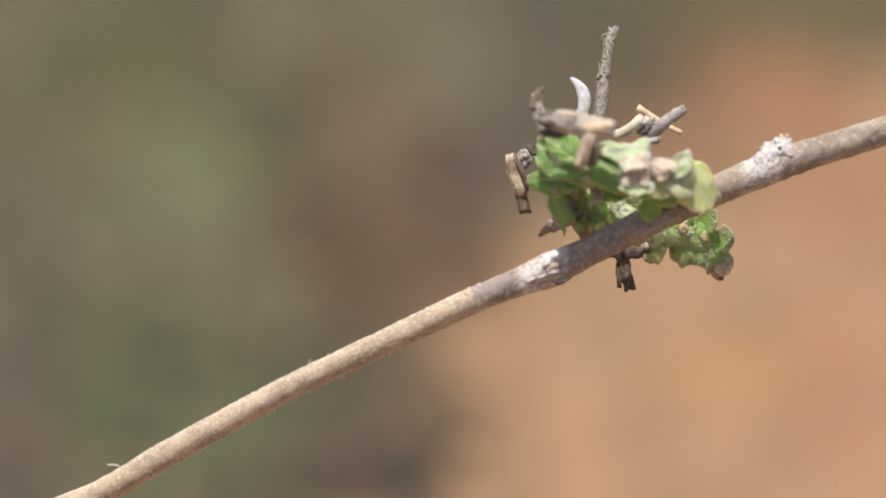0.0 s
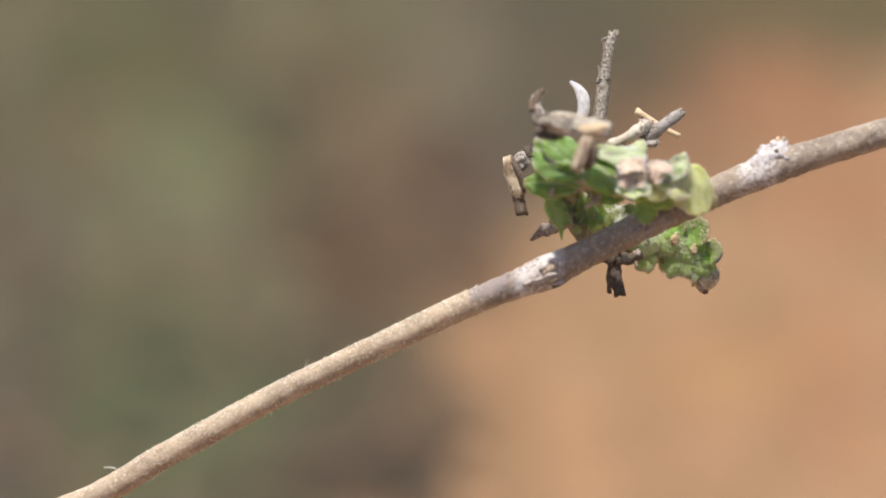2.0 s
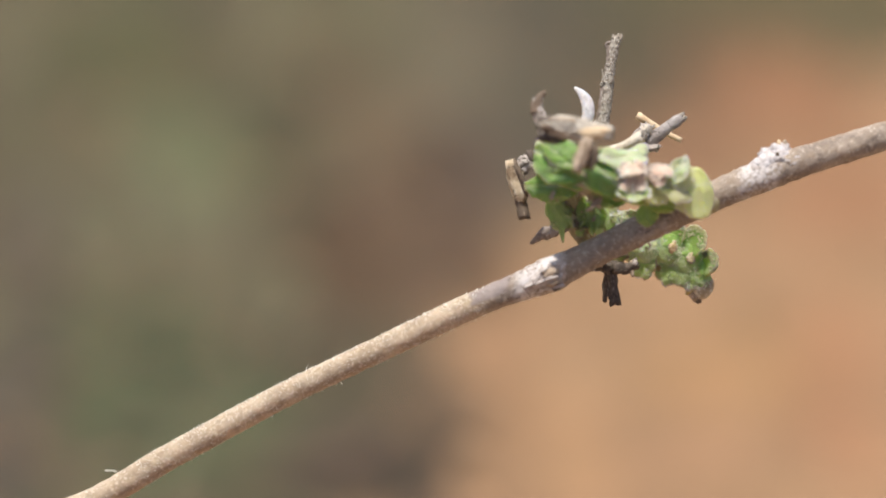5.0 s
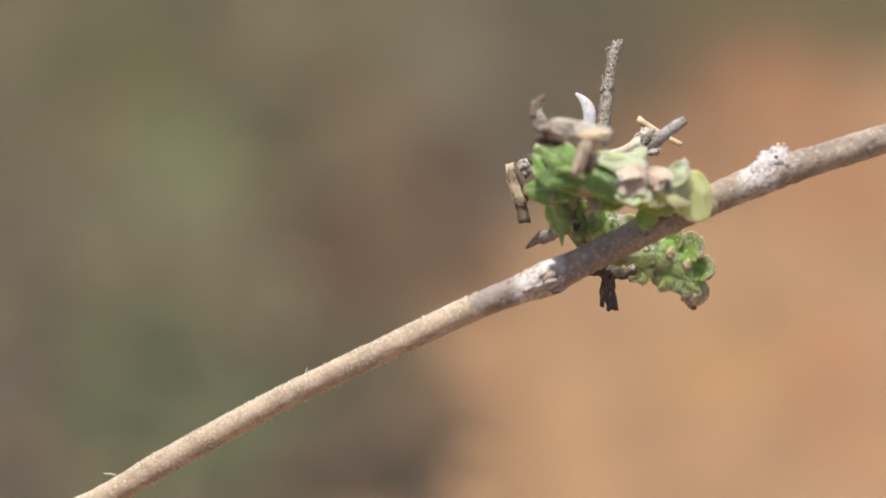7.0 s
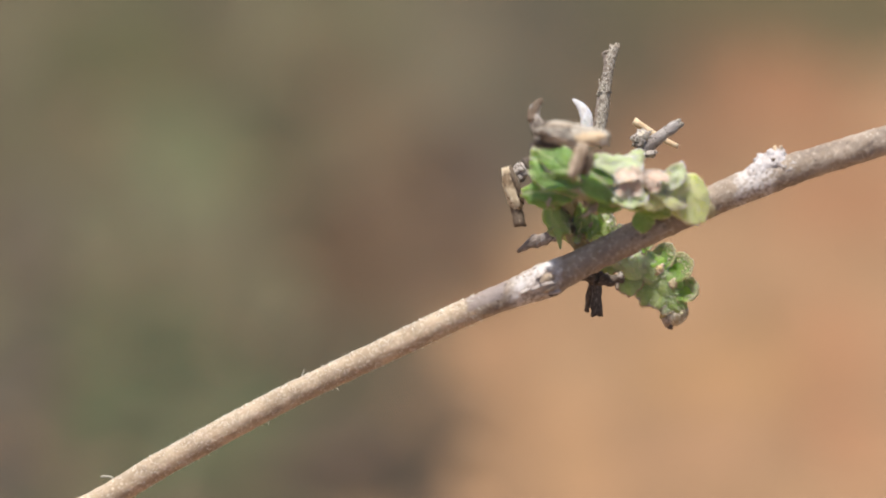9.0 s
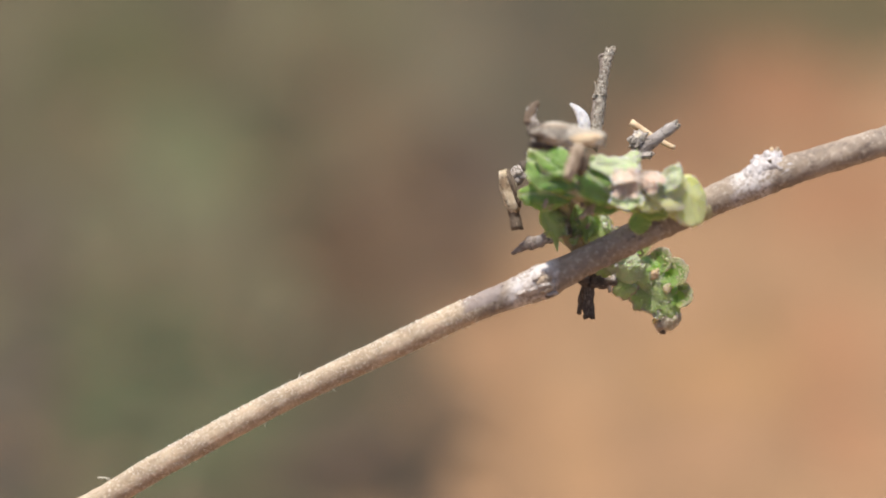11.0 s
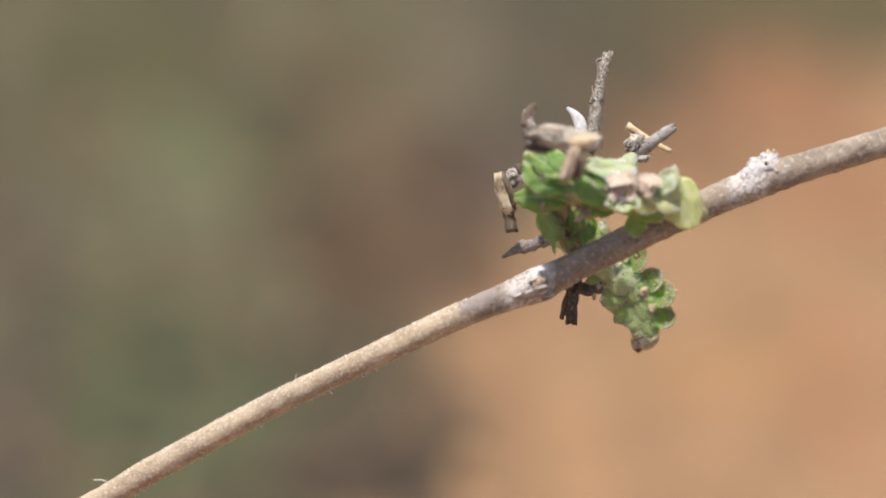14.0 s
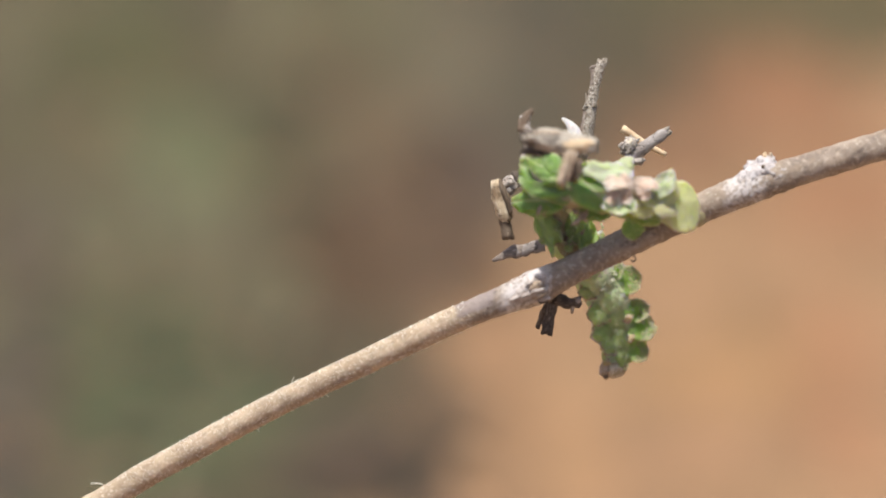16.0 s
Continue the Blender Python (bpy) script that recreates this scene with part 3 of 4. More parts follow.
def make_cover():
    cover("grass_stubble", "short dry olive grass stubble on the soil", "grass", strewn("stubble", (0.15, 0.17, 0.09), (0.34, 0.30, 0.18)), 1500, (-0.5, -0.03, 0.55, 1.7), blade, 3)
    cover("leaf_litter", "brown dead leaf litter on the soil", "leaf litter", strewn("litter", (0.10, 0.07, 0.05), (0.24, 0.16, 0.11)), 800, (-0.3, 0.006, 0.6, 1.6), dead_leaf, 4)
    cover("grass_stubble", "sparse dry grass stubble on red soil", "grass", bpy.data.materials["stubble"], 9000, (-3.0, 3.0, -1.5, 4.5), blade, 13)
    cover("gravel", "small red-brown gravel on sandy soil", "gravel", strewn("gravel", (0.34, 0.19, 0.11), (0.62, 0.38, 0.22)), 5000, (-0.5, 0.6, 0.45, 1.9), pebble, 5)
    cover("gravel", "scattered red-brown gravel on sandy soil", "gravel", bpy.data.materials["gravel"], 9000, (-3.0, 3.0, -1.5, 4.5), pebble, 15)


# ---- twig ----
def make_twig():
    twig = tagged(new("twig"), "thin dry straw-coloured twig with pale scarred nodes", "twig")
    twig.matrix_basis = PLANE
    down = PLANE.inverted()
    root = [down @ Vector(p) for p in ((-0.094, 0.236, -0.012), (-0.089, 0.232, 0.004), (-0.079, 0.224, 0.019), (-0.065, 0.216, 0.031), (-0.046, 0.209, 0.0405))]
    bends = root + [spot(*p) for p in ((-421, 1082, -80), (-151, 980, -70), (139.7, 889.1, -58), (299.7, 801.1, -48), (499.3, 693.2, -34), (699.3, 597.2, -20), (849.3, 527.2, -8), (985, 473), (1110, 411), (1230, 354), (1370, 295), (1500, 252.5), (1640, 212.5, 0), (1800, 181, -10))]
    tip = [Vector((0.045, 0.0115, -0.003)), Vector((0.065, 0.014, -0.008)), Vector((0.085, 0.019, -0.01))]
    line = spline(bends + tip, 900)
    radii = []
    for p in line:
        u = p.x / STEP + 784
        r = 23.2 - 1.6 * min(1, max(0, (u - 300) / 300)) + 1.8 * min(1, max(0, (u - 560) / 290)) + 3.4 * min(1, max(0, (u - 850) / 300)) - 0.8 * min(1, max(0, (u - 1250) / 200))
        r += 6.5 * math.exp(-((u - 975) / 42) ** 2) + 2.5 * math.exp(-((u - 1365) / 60) ** 2)
        if u < -100:
            r += min(60, (-100 - u) * 0.012)
        if u > 1700:
            r *= max(0.35, 1 - (u - 1700) / 3500)
        radii.append(r * STEP)
    part("stem", tube(line, radii, 28, 0.07, 1.0, 3000), BARK, twig)
    # the scar on the first node: a rough collar with torn dark mouths
    swell = lambda stops, n: [STEP * v.x for v in spline([Vector((r, 0, 0)) for r in stops], n)]
    node = part("node_scar", tube(spline([spot(922, 505, 12), spot(958, 486, 17), spot(986, 474, 17), spot(1003, 467, 8)], 44), swell((5, 13, 17, 19, 18, 6), 44), 30, 0.3, 4.0, 5200), NODE_BARK, twig, "whitish torn leaf scar")
    part("scar_mouth", lump(14, 8, 5, 0.5, 1.3, 3), BROWN_CHIP, node, "", Matrix.Translation(spot(979, 473, 36)) @ pose(0, 0, 0, 0, 0, 12))
    part("scar_mouth", lump(13, 5, 6, 0.5, 2.3, 3), BROWN_CHIP, node, "", Matrix.Translation(spot(986, 490, 32)) @ pose(0, 0, 0, 0, 0, 20))
    # The lowest one paints the shade of a hollow as a dark lump.
    part("scar_mouth", lump(9, 4, 6, 0.5, 3.3, 3), DARK, node, "", Matrix.Translation(spot(992, 500, 22)) @ pose(0, 0, 0, 0, 0, 20))
    for u, v, w, r, turn in ((981, 482, 37, 8, 10), (968, 468, 36, 6, 35), (996, 482, 32, 6, 75), (994, 497, 27, 6, 15), (962, 489, 34, 6, 25), (940, 496, 30, 6, 28), (1001, 464, 28, 7, 60)):
        part("scar_lip", lump(r * 1.6, r * 0.55, 5, 0.6, u * 0.1, 3, 3), NODE_BARK, node, "", Matrix.Translation(spot(u, v, w)) @ pose(0, 0, 0, 0, 0, turn))
    for u, v in ((893, 512), (913, 502)):
        part("pit", lump(2.8, 1.6, 1.6, 0.5, u, 3, 2), DARK_BROWN, twig, "", Matrix.Translation(spot(u, v, 18)))
    # the bud stump on the second node
    bud = part("bud_stump", tube(spline([spot(1312, 312, 2), spot(1348, 291, 6), spot(1378, 272, 6), spot(1390, 244, 4)], 44), swell((6, 15, 20, 22, 19, 12, 5), 44), 30, 0.3, 7.0, 5600), BUD_BARK, twig, "knobbly whitish bud stump")
    # The first, dark brown lump stands in for the shade inside a hole.
    for u, v, w, rx, ry, mat in ((1380, 263, 23, 3.6, 3.6, DARK_BROWN), (1404, 277, 8, 24, 14, BUD_BARK), (1384, 270, 10, 20, 15, BUD_BARK), (1394, 256, 4, 9, 12, BUD_BARK), (1360, 264, 4, 13, 11, BUD_BARK), (1378, 254, 8, 8, 9, BUD_BARK), (1350, 280, 14, 12, 8, BUD_BARK), (1383, 244, 6, 3.5, 6, STRAW), (1393, 243, 4, 4, 6, BROWN_CHIP), (1372, 250, 4, 4, 5, BUD_BARK)):
        part("bud_scale", lump(rx, ry, max(4, rx * 0.8), 0.6, u * 0.1, 3, 3), mat, bud, "", Matrix.Translation(spot(u, v, w)))
    # short pale plant hairs, thickest on the young wood
    fuzz = bmesh.new()
    for i in range(4200):
        k = random.randint(330, 640)
        p, way = line[k], (line[k + 1] - line[k]).normalized()
        u = p.x / STEP + 784
        if not -200 < u < 1620 or (u > 860 and i % 14):
            continue
        out = Matrix.Rotation(random.uniform(0, 2 * math.pi), 3, way) @ way.orthogonal().normalized()
        start = p + way * random.uniform(-1, 1) * (line[k + 1] - line[k]).length + out * radii[k] * 0.96
        if i < 30:
            length = random.uniform(6, 12) * STEP
            lean = (out + way * random.uniform(-0.9, 0.9)).normalized()
            part("hair", tube([start, start + lean * length * 0.5, start + lean * length + way * length * random.uniform(-0.3, 0.3)], [0.7 * STEP, 0.6 * STEP, 0.3 * STEP], 5), HAIR, twig)
            continue
        length, wide = random.uniform(2, 5.5) * STEP, random.uniform(0.7, 1.4) * STEP
        tip = start + (out + way * random.uniform(-1.5, 1.5)).normalized() * length
        side = way.cross(out)
        base = [fuzz.verts.new(start + side * wide), fuzz.verts.new(start + (way - side * 0.6) * wide), fuzz.verts.new(start - (way + side * 0.6) * wide)]
        top = fuzz.verts.new(tip)
        for a, b in ((0, 1), (1, 2), (2, 0)):
            fuzz.faces.new((base[a], base[b], top))
    tagged(part("fuzz", fuzz, HAIR, twig, "fine pale plant fuzz"), kind="stuff")
    part("hair", tube(spline([spot(212, 826, 4), spot(203, 823, 5), spot(190, 823, 4)], 5), [1.2 * STEP] * 5, 5), HAIR, twig)
    return twig


# ---- caterpillar ----
# Its middle line, from the clasper on the twig round the loop to the head: raised at the start, hanging at the end.
RAISED = ((1250, 345, 20), (1190, 328, 58), (1105, 316, 78), (1030, 304, 62), (1000, 310, 8), (1004, 340, -50), (1030, 366, -92), (1086, 390, -104), (1150, 408, -110), (1222, 414, -112), (1262, 449, -112))
HANGING = ((1250, 347, 20), (1190, 329, 58), (1105, 317, 78), (1030, 306, 62), (1002, 314, 8), (1006, 352, -50), (1032, 394, -92), (1066, 438, -136), (1102, 493, -166), (1120, 544, -182), (1120, 593, -186))
SEGMENTS = 16


def body_frames(s):
    line = spline([spot(*(a + (b - a) * s for a, b in zip(p, q))) for p, q in zip(RAISED, HANGING)], SEGMENTS)
    return frames_along(line)


def make_caterpillar():
    """Returns the caterpillar, its segments and its loose scraps with their two poses."""
    beast = tagged(new("caterpillar"), "green looper caterpillar dressed in petal scraps and stick bits", "caterpillar")
    beast.matrix_basis = PLANE
    rest = body_frames(0)
    segments = []
    rnd = random.Random(5)
    for i, m in enumerate(rest):
        thick = (22, 26, 28, 28, 28, 28, 30, 32, 33, 35, 36, 37, 37, 33, 31, 26)[i]
        seg = part("segment", lump(thick, 38 if i < 9 or i == 15 else 46 if i == 14 else 54, thick, 0.22 if i < 9 else 0.1, i * 1.7, 2.8, 3 if i < 9 else 4), SKIN if i < 9 else PALE_BODY if i < 13 else FLESH_BODY, beast, "", m)
        segments.append(seg)

    def dress(i, length, width, base, way, face=(0, 0, 1), mat=LEAF, name="leaf_scrap", **shape):
        seed = rnd.uniform(0, 40)
        part(name, petal(length, width, seed=seed, **shape), mat, segments[i], "", rest[i].inverted() @ aimed(base, way, face))

    # claspers and the pale petals over the twig
    dress(0, 88, 74, (1212, 288, 70), (32, 70, 0), (0.2, -0.4, 1), LEAF_YELLOW, "petal", waist=0.9, cup=-0.35, curl=-0.12, wave=0.12, thick=0.25)
    dress(0, 76, 54, (1236, 294, 60), (12, 76, 2), (0.3, -0.35, 1), LEAF_YELLOW, "petal", cup=-0.5, curl=-0.1, wave=0.2, teeth=0.05, thick=0.3, waist=0.8)
    dress(0, 94, 66, (1228, 286, 78), (24, 84, 2), (0.25, -0.3, 1), LEAF_YELLOW, "petal", cup=-0.4, curl=-0.14, wave=0.06, thick=0.3, waist=0.95, teeth=0.01)
    dress(0, 72, 52, (1198, 334, 90), (19, -66, -14), (0.1, -0.3, 1), LEAF_YELLOW, "petal", cup=0.25, curl=0.06, wave=0.1, point=1.5, waist=0.9)
    dress(1, 62, 46, (1182, 318, 92), (34, -36, -8), (-0.3, -0.4, 1), LEAF_PALE, "petal", cup=0.3, curl=0.1, point=0.6)
    dress(1, 80, 46, (1156, 316, 100), (70, 10, -14), (0, -0.9, 0.9), LEAF_YELLOW, "petal", cup=-0.5, curl=-0.12, wave=0.1)
    dress(1, 60, 44, (1146, 344, 90), (52, 14, -16), (0, 0.4, 1), LEAF, "leaf_scrap", cup=-0.4, curl=-0.1)
    dress(1, 44, 42, (1144, 352, 56), (12, 40, -14), (0, 0.2, 1), SHADE_LEAF, "proleg", cup=-0.6, curl=-0.1)
    dress(2, 90, 40, (1082, 334, 92), (84, 6, -16), (0, 0.5, 1), LEAF, "leaf_scrap", cup=-0.4, curl=-0.1)
    # dry cream flower over the middle: crumpled flaps that turn their backs to the sky
    dress(2, 56, 40, (1152, 290, 112), (-50, -4, 6), (0, -0.9, 0.8), CREAM, "petal", cup=0.3, curl=-0.1, wave=0.3)
    dress(2, 40, 36, (1128, 296, 116), (-16, 26, 6), (-0.2, 0, 1), CREAM, "petal", cup=-0.6, curl=-0.2, wave=0.3)
    dress(2, 36, 26, (1140, 296, 114), (-6, 30, 4), (0.4, 0.1, 1), CREAM, "petal", cup=0.6, curl=0.1, wave=0.3)
    dress(2, 48, 38, (1148, 294, 106), (42, -6, 0), (0, -0.8, 0.8), CREAM, "petal", cup=-0.3, curl=-0.15, wave=0.3)
    dress(2, 34, 30, (1150, 302, 108), (28, 6, 4), (0, -0.3, 1), CREAM, "petal", cup=-0.5, curl=-0.1, wave=0.3)
    dress(2, 44, 64, (1124, 314, 96), (2, 30, 14), (0, -1.0, 0.7), LEAF_PALE, "petal", cup=0.7, curl=0.4)
    dress(2, 40, 50, (1166, 312, 96), (4, 32, 4), (0, -0.4, 1), LEAF_YELLOW, "petal", cup=-0.4, curl=-0.1)
    # broad green leaf scraps towards the bend
    dress(3, 104, 80, (1116, 338, 104), (-66, -66, 4), (0.05, -0.1, 1), LEAF_VEINED, cup=-0.35, curl=-0.12, wave=0.12)
    dress(3, 34, 64, (1080, 328, 56), (4, 34, -8), (0, 0.2, 1), SHADE_LEAF, cup=-0.4, curl=-0.1)
    dress(3, 96, 54, (1056, 268, 100), (84, -4, -6), (0, -0.8, 0.9), LEAF_PALE, cup=-0.3, curl=-0.05)
    dress(3, 62, 46, (1092, 264, 72), (60, -14, -6), (0, -0.9, 0.8), LEAF_PALE, cup=-0.3, curl=-0.05)
    dress(4, 118, 92, (1054, 300, 98), (-100, -46, -16), (0, -0.15, 1), LEAF_VEINED, cup=-0.3, curl=-0.12, wave=0.12, point=0.2)
    # Two roof leaves, edge-on to the eye, added to shade the bend and twig.
    dress(4, 50, 110, (1002, 272, 74), (10, -6, -110), (0, -1, 0.1), LEAF, cup=-0.2, curl=-0.05)
    dress(3, 44, 140, (1086, 276, 78), (10, -4, -100), (0, -1, 0.1), LEAF, cup=-0.2, curl=-0.05)
    dress(4, 84, 50, (1054, 318, 92), (-60, -16, -2), (-0.1, 0.5, 1), SHADE_LEAF, cup=-0.4, curl=-0.15)
    dress(4, 100, 60, (1062, 270, 76), (-92, -4, -14), (0, -0.8, 0.9), LEAF_VEINED, cup=-0.3)
    dress(5, 104, 72, (1034, 318, 70), (-94, 3, -26), (-0.1, 0.25, 1), LEAF_VEINED, cup=-0.35, curl=-0.12, wave=0.12, point=0.35)

    def crumbs(i, count, u, v, w, du, dv, low, high, mats):
        """A mess of small bits of frass and leaf about (u, v, w)."""
        for n in range(count):
            size = rnd.uniform(low, high)
            place = Matrix.Translation(spot(u + rnd.uniform(-du, du), v + rnd.uniform(-dv, dv), w + rnd.uniform(-8, 8))) @ pose(0, 0, 0, rnd.uniform(0, 90), rnd.uniform(0, 90), rnd.uniform(0, 180))
            part("crumb", petal(size * rnd.uniform(2, 3.4), size * 2, cup=rnd.uniform(-0.8, 0.8), curl=rnd.uniform(-0.5, 0.5), wave=0.45, teeth=0.09, seed=n * 1.3 + u, n=7), mats[n % len(mats)], segments[i], "", rest[i].inverted() @ place)

    crumbs(5, 6, 1012, 332, 50, 30, 10, 6, 12, (SKIN, BROWN_CHIP, SHADE_LEAF))
    crumbs(4, 6, 1062, 338, 64, 30, 8, 5, 10, (SKIN, SHADE_LEAF, BROWN_CHIP))
    crumbs(7, 8, 1040, 366, -20, 24, 18, 4, 8, (SKIN, GRANULAR, SHADE_LEAF, BROWN_CHIP))
    crumbs(10, 16, 1100, 366, -40, 22, 10, 2, 4.5, (PALE_CRUMB, GRANULAR, PALE_CRUMB, LEAF_YELLOW))
    crumbs(7, 14, 1012, 366, -14, 14, 20, 7, 11, (SHADE_LEAF, SKIN, LEAF_VEINED, SHADE_LEAF))
    crumbs(8, 10, 1030, 384, -30, 22, 18, 7, 12, (SKIN, SHADE_LEAF, BROWN_CHIP))
    crumbs(8, 10, 1078, 358, -46, 16, 10, 2, 4.5, (PALE_CRUMB, LEAF_YELLOW, GRANULAR))
    # long scraps that run down the bend, some in the shade-toned green
    for i, u, v, w, way, mat, wide in ((6, 992, 326, 8, (14, 66, -34), SHADE_LEAF, 32), (6, 1008, 326, 12, (14, 68, -34), SKIN, 34), (7, 1030, 332, 4, (12, 60, -28), SKIN, 36), (7, 1052, 338, -4, (10, 54, -24), GRANULAR, 24),
                                       (7, 1012, 352, -26, (20, 60, -16), SKIN, 36), (8, 1036, 356, -36, (26, 56, -14), SKIN, 38), (8, 1060, 352, -36, (28, 50, -14), GRANULAR, 34)):
        dress(i, 82, wide, (u, v, w), way, (-0.1, 0.2, 1), mat, cup=-0.7, curl=-0.1, wave=0.14)
    dress(7, 84, 46, (974, 332, 18), (24, 66, -22), (-0.4, 0.1, 1), SHADE_LEAF, cup=-0.5, curl=-0.1, wave=0.25, teeth=0.05)
    dress(8, 72, 44, (1052, 336, 6), (8, 60, -18), (0.2, 0.1, 1), SHADE_LEAF, cup=-0.5, curl=-0.1, wave=0.25, teeth=0.05)
    dress(9, 70, 40, (1074, 342, -40), (14, 56, -18), (0.3, 0.1, 1), PALE_BODY, cup=-0.5, curl=-0.1, wave=0.14)
    dress(8, 54, 34, (1034, 340, 4), (8, 50, -16), (0.1, 0.1, 1), SHADE_LEAF, cup=-0.6, curl=-0.1, wave=0.12)
    # rows of round lobes down both edges of the hanging half, a grainy ridge between them
    for i in range(9, 16):
        p = rest[i].translation
        u, v, w = p.x / STEP + 784, 441 - p.y / STEP, p.z / STEP
        away = (rest[i].to_3x3() @ Vector((0, 1, 0)))
        du, dv = away.x, -away.y
        k = 0.8 if i == 15 else 1.0

        def around(ahead, out, near):
            """A place that far ahead along the body, out to its upper edge and towards the eye."""
            return u + du * ahead + dv * out, v + dv * ahead - du * out, w + near

        def turned(ahead, out, near):
            return du * ahead + dv * out, dv * ahead - du * out, near

        # toothed fans along the upper edge
        for at, ahead, out, long, wide, near in ((10, 4, 8, 42, 46, 6), (11, 10, 8, 42, 46, 10), (12, -6, 12, 54, 54, 14), (13, 4, 10, 48, 44, 12), (14, -8, 8, 52, 54, 18), (15, -4, 6, 42, 44, 16)):
            if at == i:
                seed = rnd.uniform(0, 40)
                fan = aimed(around(ahead, out, near), turned(-6, 40, 4), turned(-0.7, 0.45, 1.0))
                lobe = part("lobe", pad(long * 1.08, wide, wide * 0.2, 7, seed, 0.16), FLESH if i > 10 else GRANULAR, segments[i], "", rest[i].inverted() @ fan)
                part("fringe", fringe(long * 1.08, wide, 7, seed, 0.16), PALE_FRINGE, lobe)
                tagged(part("frost", frost(210, 2.0, i, rim_place(long * 1.08, wide, wide * 0.22, 0.16, 110)), PALE_FRINGE, lobe, "crust of cream grains"), kind="stuff")
        # domes along the lower edge
        for at, ahead, out, long, wide, near in ((11, 0, -6, 48, 40, 10), (12, 2, -8, 56, 48, 10), (13, 6, -8, 58, 54, 6), (14, 4, -6, 46, 44, 10), (15, -4, -4, 34, 34, 10)):
            if at == i:
                seed = rnd.uniform(0, 40)
                dome = aimed(around(ahead, out, near + 6), turned(8, -40, -6), turned(-0.2, -0.1, 1))
                lobe = part("lobe", pad(long, wide, wide * 0.36, 6, seed, 0.02), FLESH_BODY, segments[i], "", rest[i].inverted() @ dome)
                part("fringe", fringe(long, wide, 6, seed, 0.02), NUB, lobe)
                tagged(part("frost", frost(50, 1.1, i + 30, rim_place(long, wide, wide * 0.38, 0.02)), PALE_RIDGE, lobe, "thin crust of pale grains"), kind="stuff")
        # swollen plates on the back, under the fans
        if i > 11:
            plate = aimed(around(-18, 10, 24 * k), turned(34, 6, -4), turned(-0.35, 0.4, 1))
            part("plate", pad(40 * k, 38 * k, 18 * k, 5, rnd.uniform(0, 40)), FLESH, segments[i], "", rest[i].inverted() @ plate)
        # a knob on the ridge
        size = (0, 0, 0, 0, 9.5, 8, 0)[i - 9]
        if size:
            part("tubercle", lump(size, size * 1.2, size * 0.9, 0.55, i, 2.8), NUB, segments[i], "", rest[i].inverted() @ Matrix.Translation(spot(*around(2, 6, 29 * k))))
        # a crust of pale grains, thickest on the upper back
        thick = (35, 36, 37, 37, 33, 31, 26)[i - 9]

        def back_place(rnd):
            turn = rnd.gauss(0.15, 0.55)
            ahead = rnd.uniform(-24, 24)
            bulge = math.sqrt(1 - (ahead / 54) ** 2) * thick
            return Vector(spot(*around(ahead, math.sin(turn) * bulge, math.cos(turn) * bulge))) / STEP
        crust = part("frost", frost((260, 260, 240, 200, 110, 60, 40)[i - 9], 1.5, i + 60, back_place), PALE_RIDGE, segments[i], "crust of pale green grains", rest[i].inverted())
        tagged(crust, kind="stuff")
        # ladders of pale grains that run along the back
        if i < 12:
            for out, height, wide, count in ((4, 34, 8, 9), (20, 27, 6, 8), (-15, 30, 5, 8)):
                for n in range(count):
                    grain_at = around(-20 + 40 * n / count + rnd.uniform(-1, 1), out + rnd.uniform(-1.5, 1.5), height * k + 1)
                    tilt = aimed(grain_at, turned(3, 10, 0), (0, 0, 1))
                    part("granule", lump(2.1, wide * rnd.uniform(0.8, 1.2), 3.4, 0.6, n + i + out, 3, 2), PALE_RIDGE, segments[i], "", rest[i].inverted() @ tilt)
        for n in range(5 if i < 13 else 2):
            size = rnd.uniform(1.1, 1.8) * k
            part("granule", lump(size, size * 1.2, size * 0.8, 0.4, n + i, 3, 1), PALE_RIDGE, segments[i], "", rest[i].inverted() @ Matrix.Translation(spot(*around(rnd.uniform(-20, 20), rnd.uniform(-18, 24), 33 * k))))
        if i > 12:
            for ahead in (-8, 10):
                part("leg", tube(spline([spot(*around(ahead, -24 * k, 6)), spot(*around(ahead + 2, -38 * k, 8)), spot(*around(ahead + 6, -47 * k, 8))], 6), [STEP * r for r in (6.5, 6, 5.5, 4.5, 3, 1.5)], 8, 0.25, ahead), LEG_SKIN, segments[i], "", rest[i].inverted())
    part("claw", tube(spline([spot(1150, 418, 10), spot(1156, 425, 12), spot(1151, 430, 12), spot(1147, 427, 12)], 10), [1.6 * STEP] * 10, 6, 0.2), BROWN_CHIP, segments[1], "", rest[1].inverted())
    # head
    head = part("head", lump(22, 20, 23, 0.16, 2.0, 2.6), HEAD_SKIN, segments[-1], "rounded grey-brown head", Matrix.Translation(Vector((0, 26, 2)) * STEP))
    side = segments[-1].matrix_basis.to_3x3().inverted() @ Vector((-0.8, -0.55, 0.2)) * STEP
    ahead = Vector((0, 1, 0)) * STEP
    part("face", lump(12, 16, 12, 0.3, 5.0, 2.4), BROWN_CHIP, head, "brown mouth side", Matrix.Translation(side * 12 + ahead * 4 + Vector((0, 0, 6)) * STEP))
    part("jaw", lump(6, 8, 6, 0.4, 7.0, 3), DARK_BROWN, head, "", Matrix.Translation(side * 14 + ahead * 15 + Vector((0, 0, 6)) * STEP))
    part("cheek", lump(2.5, 10, 3, 0.4, 6.0), CREAM, head, "", Matrix.Translation(side * 7 + ahead * 6 + Vector((0, 0, 20)) * STEP))
    return beast, segments


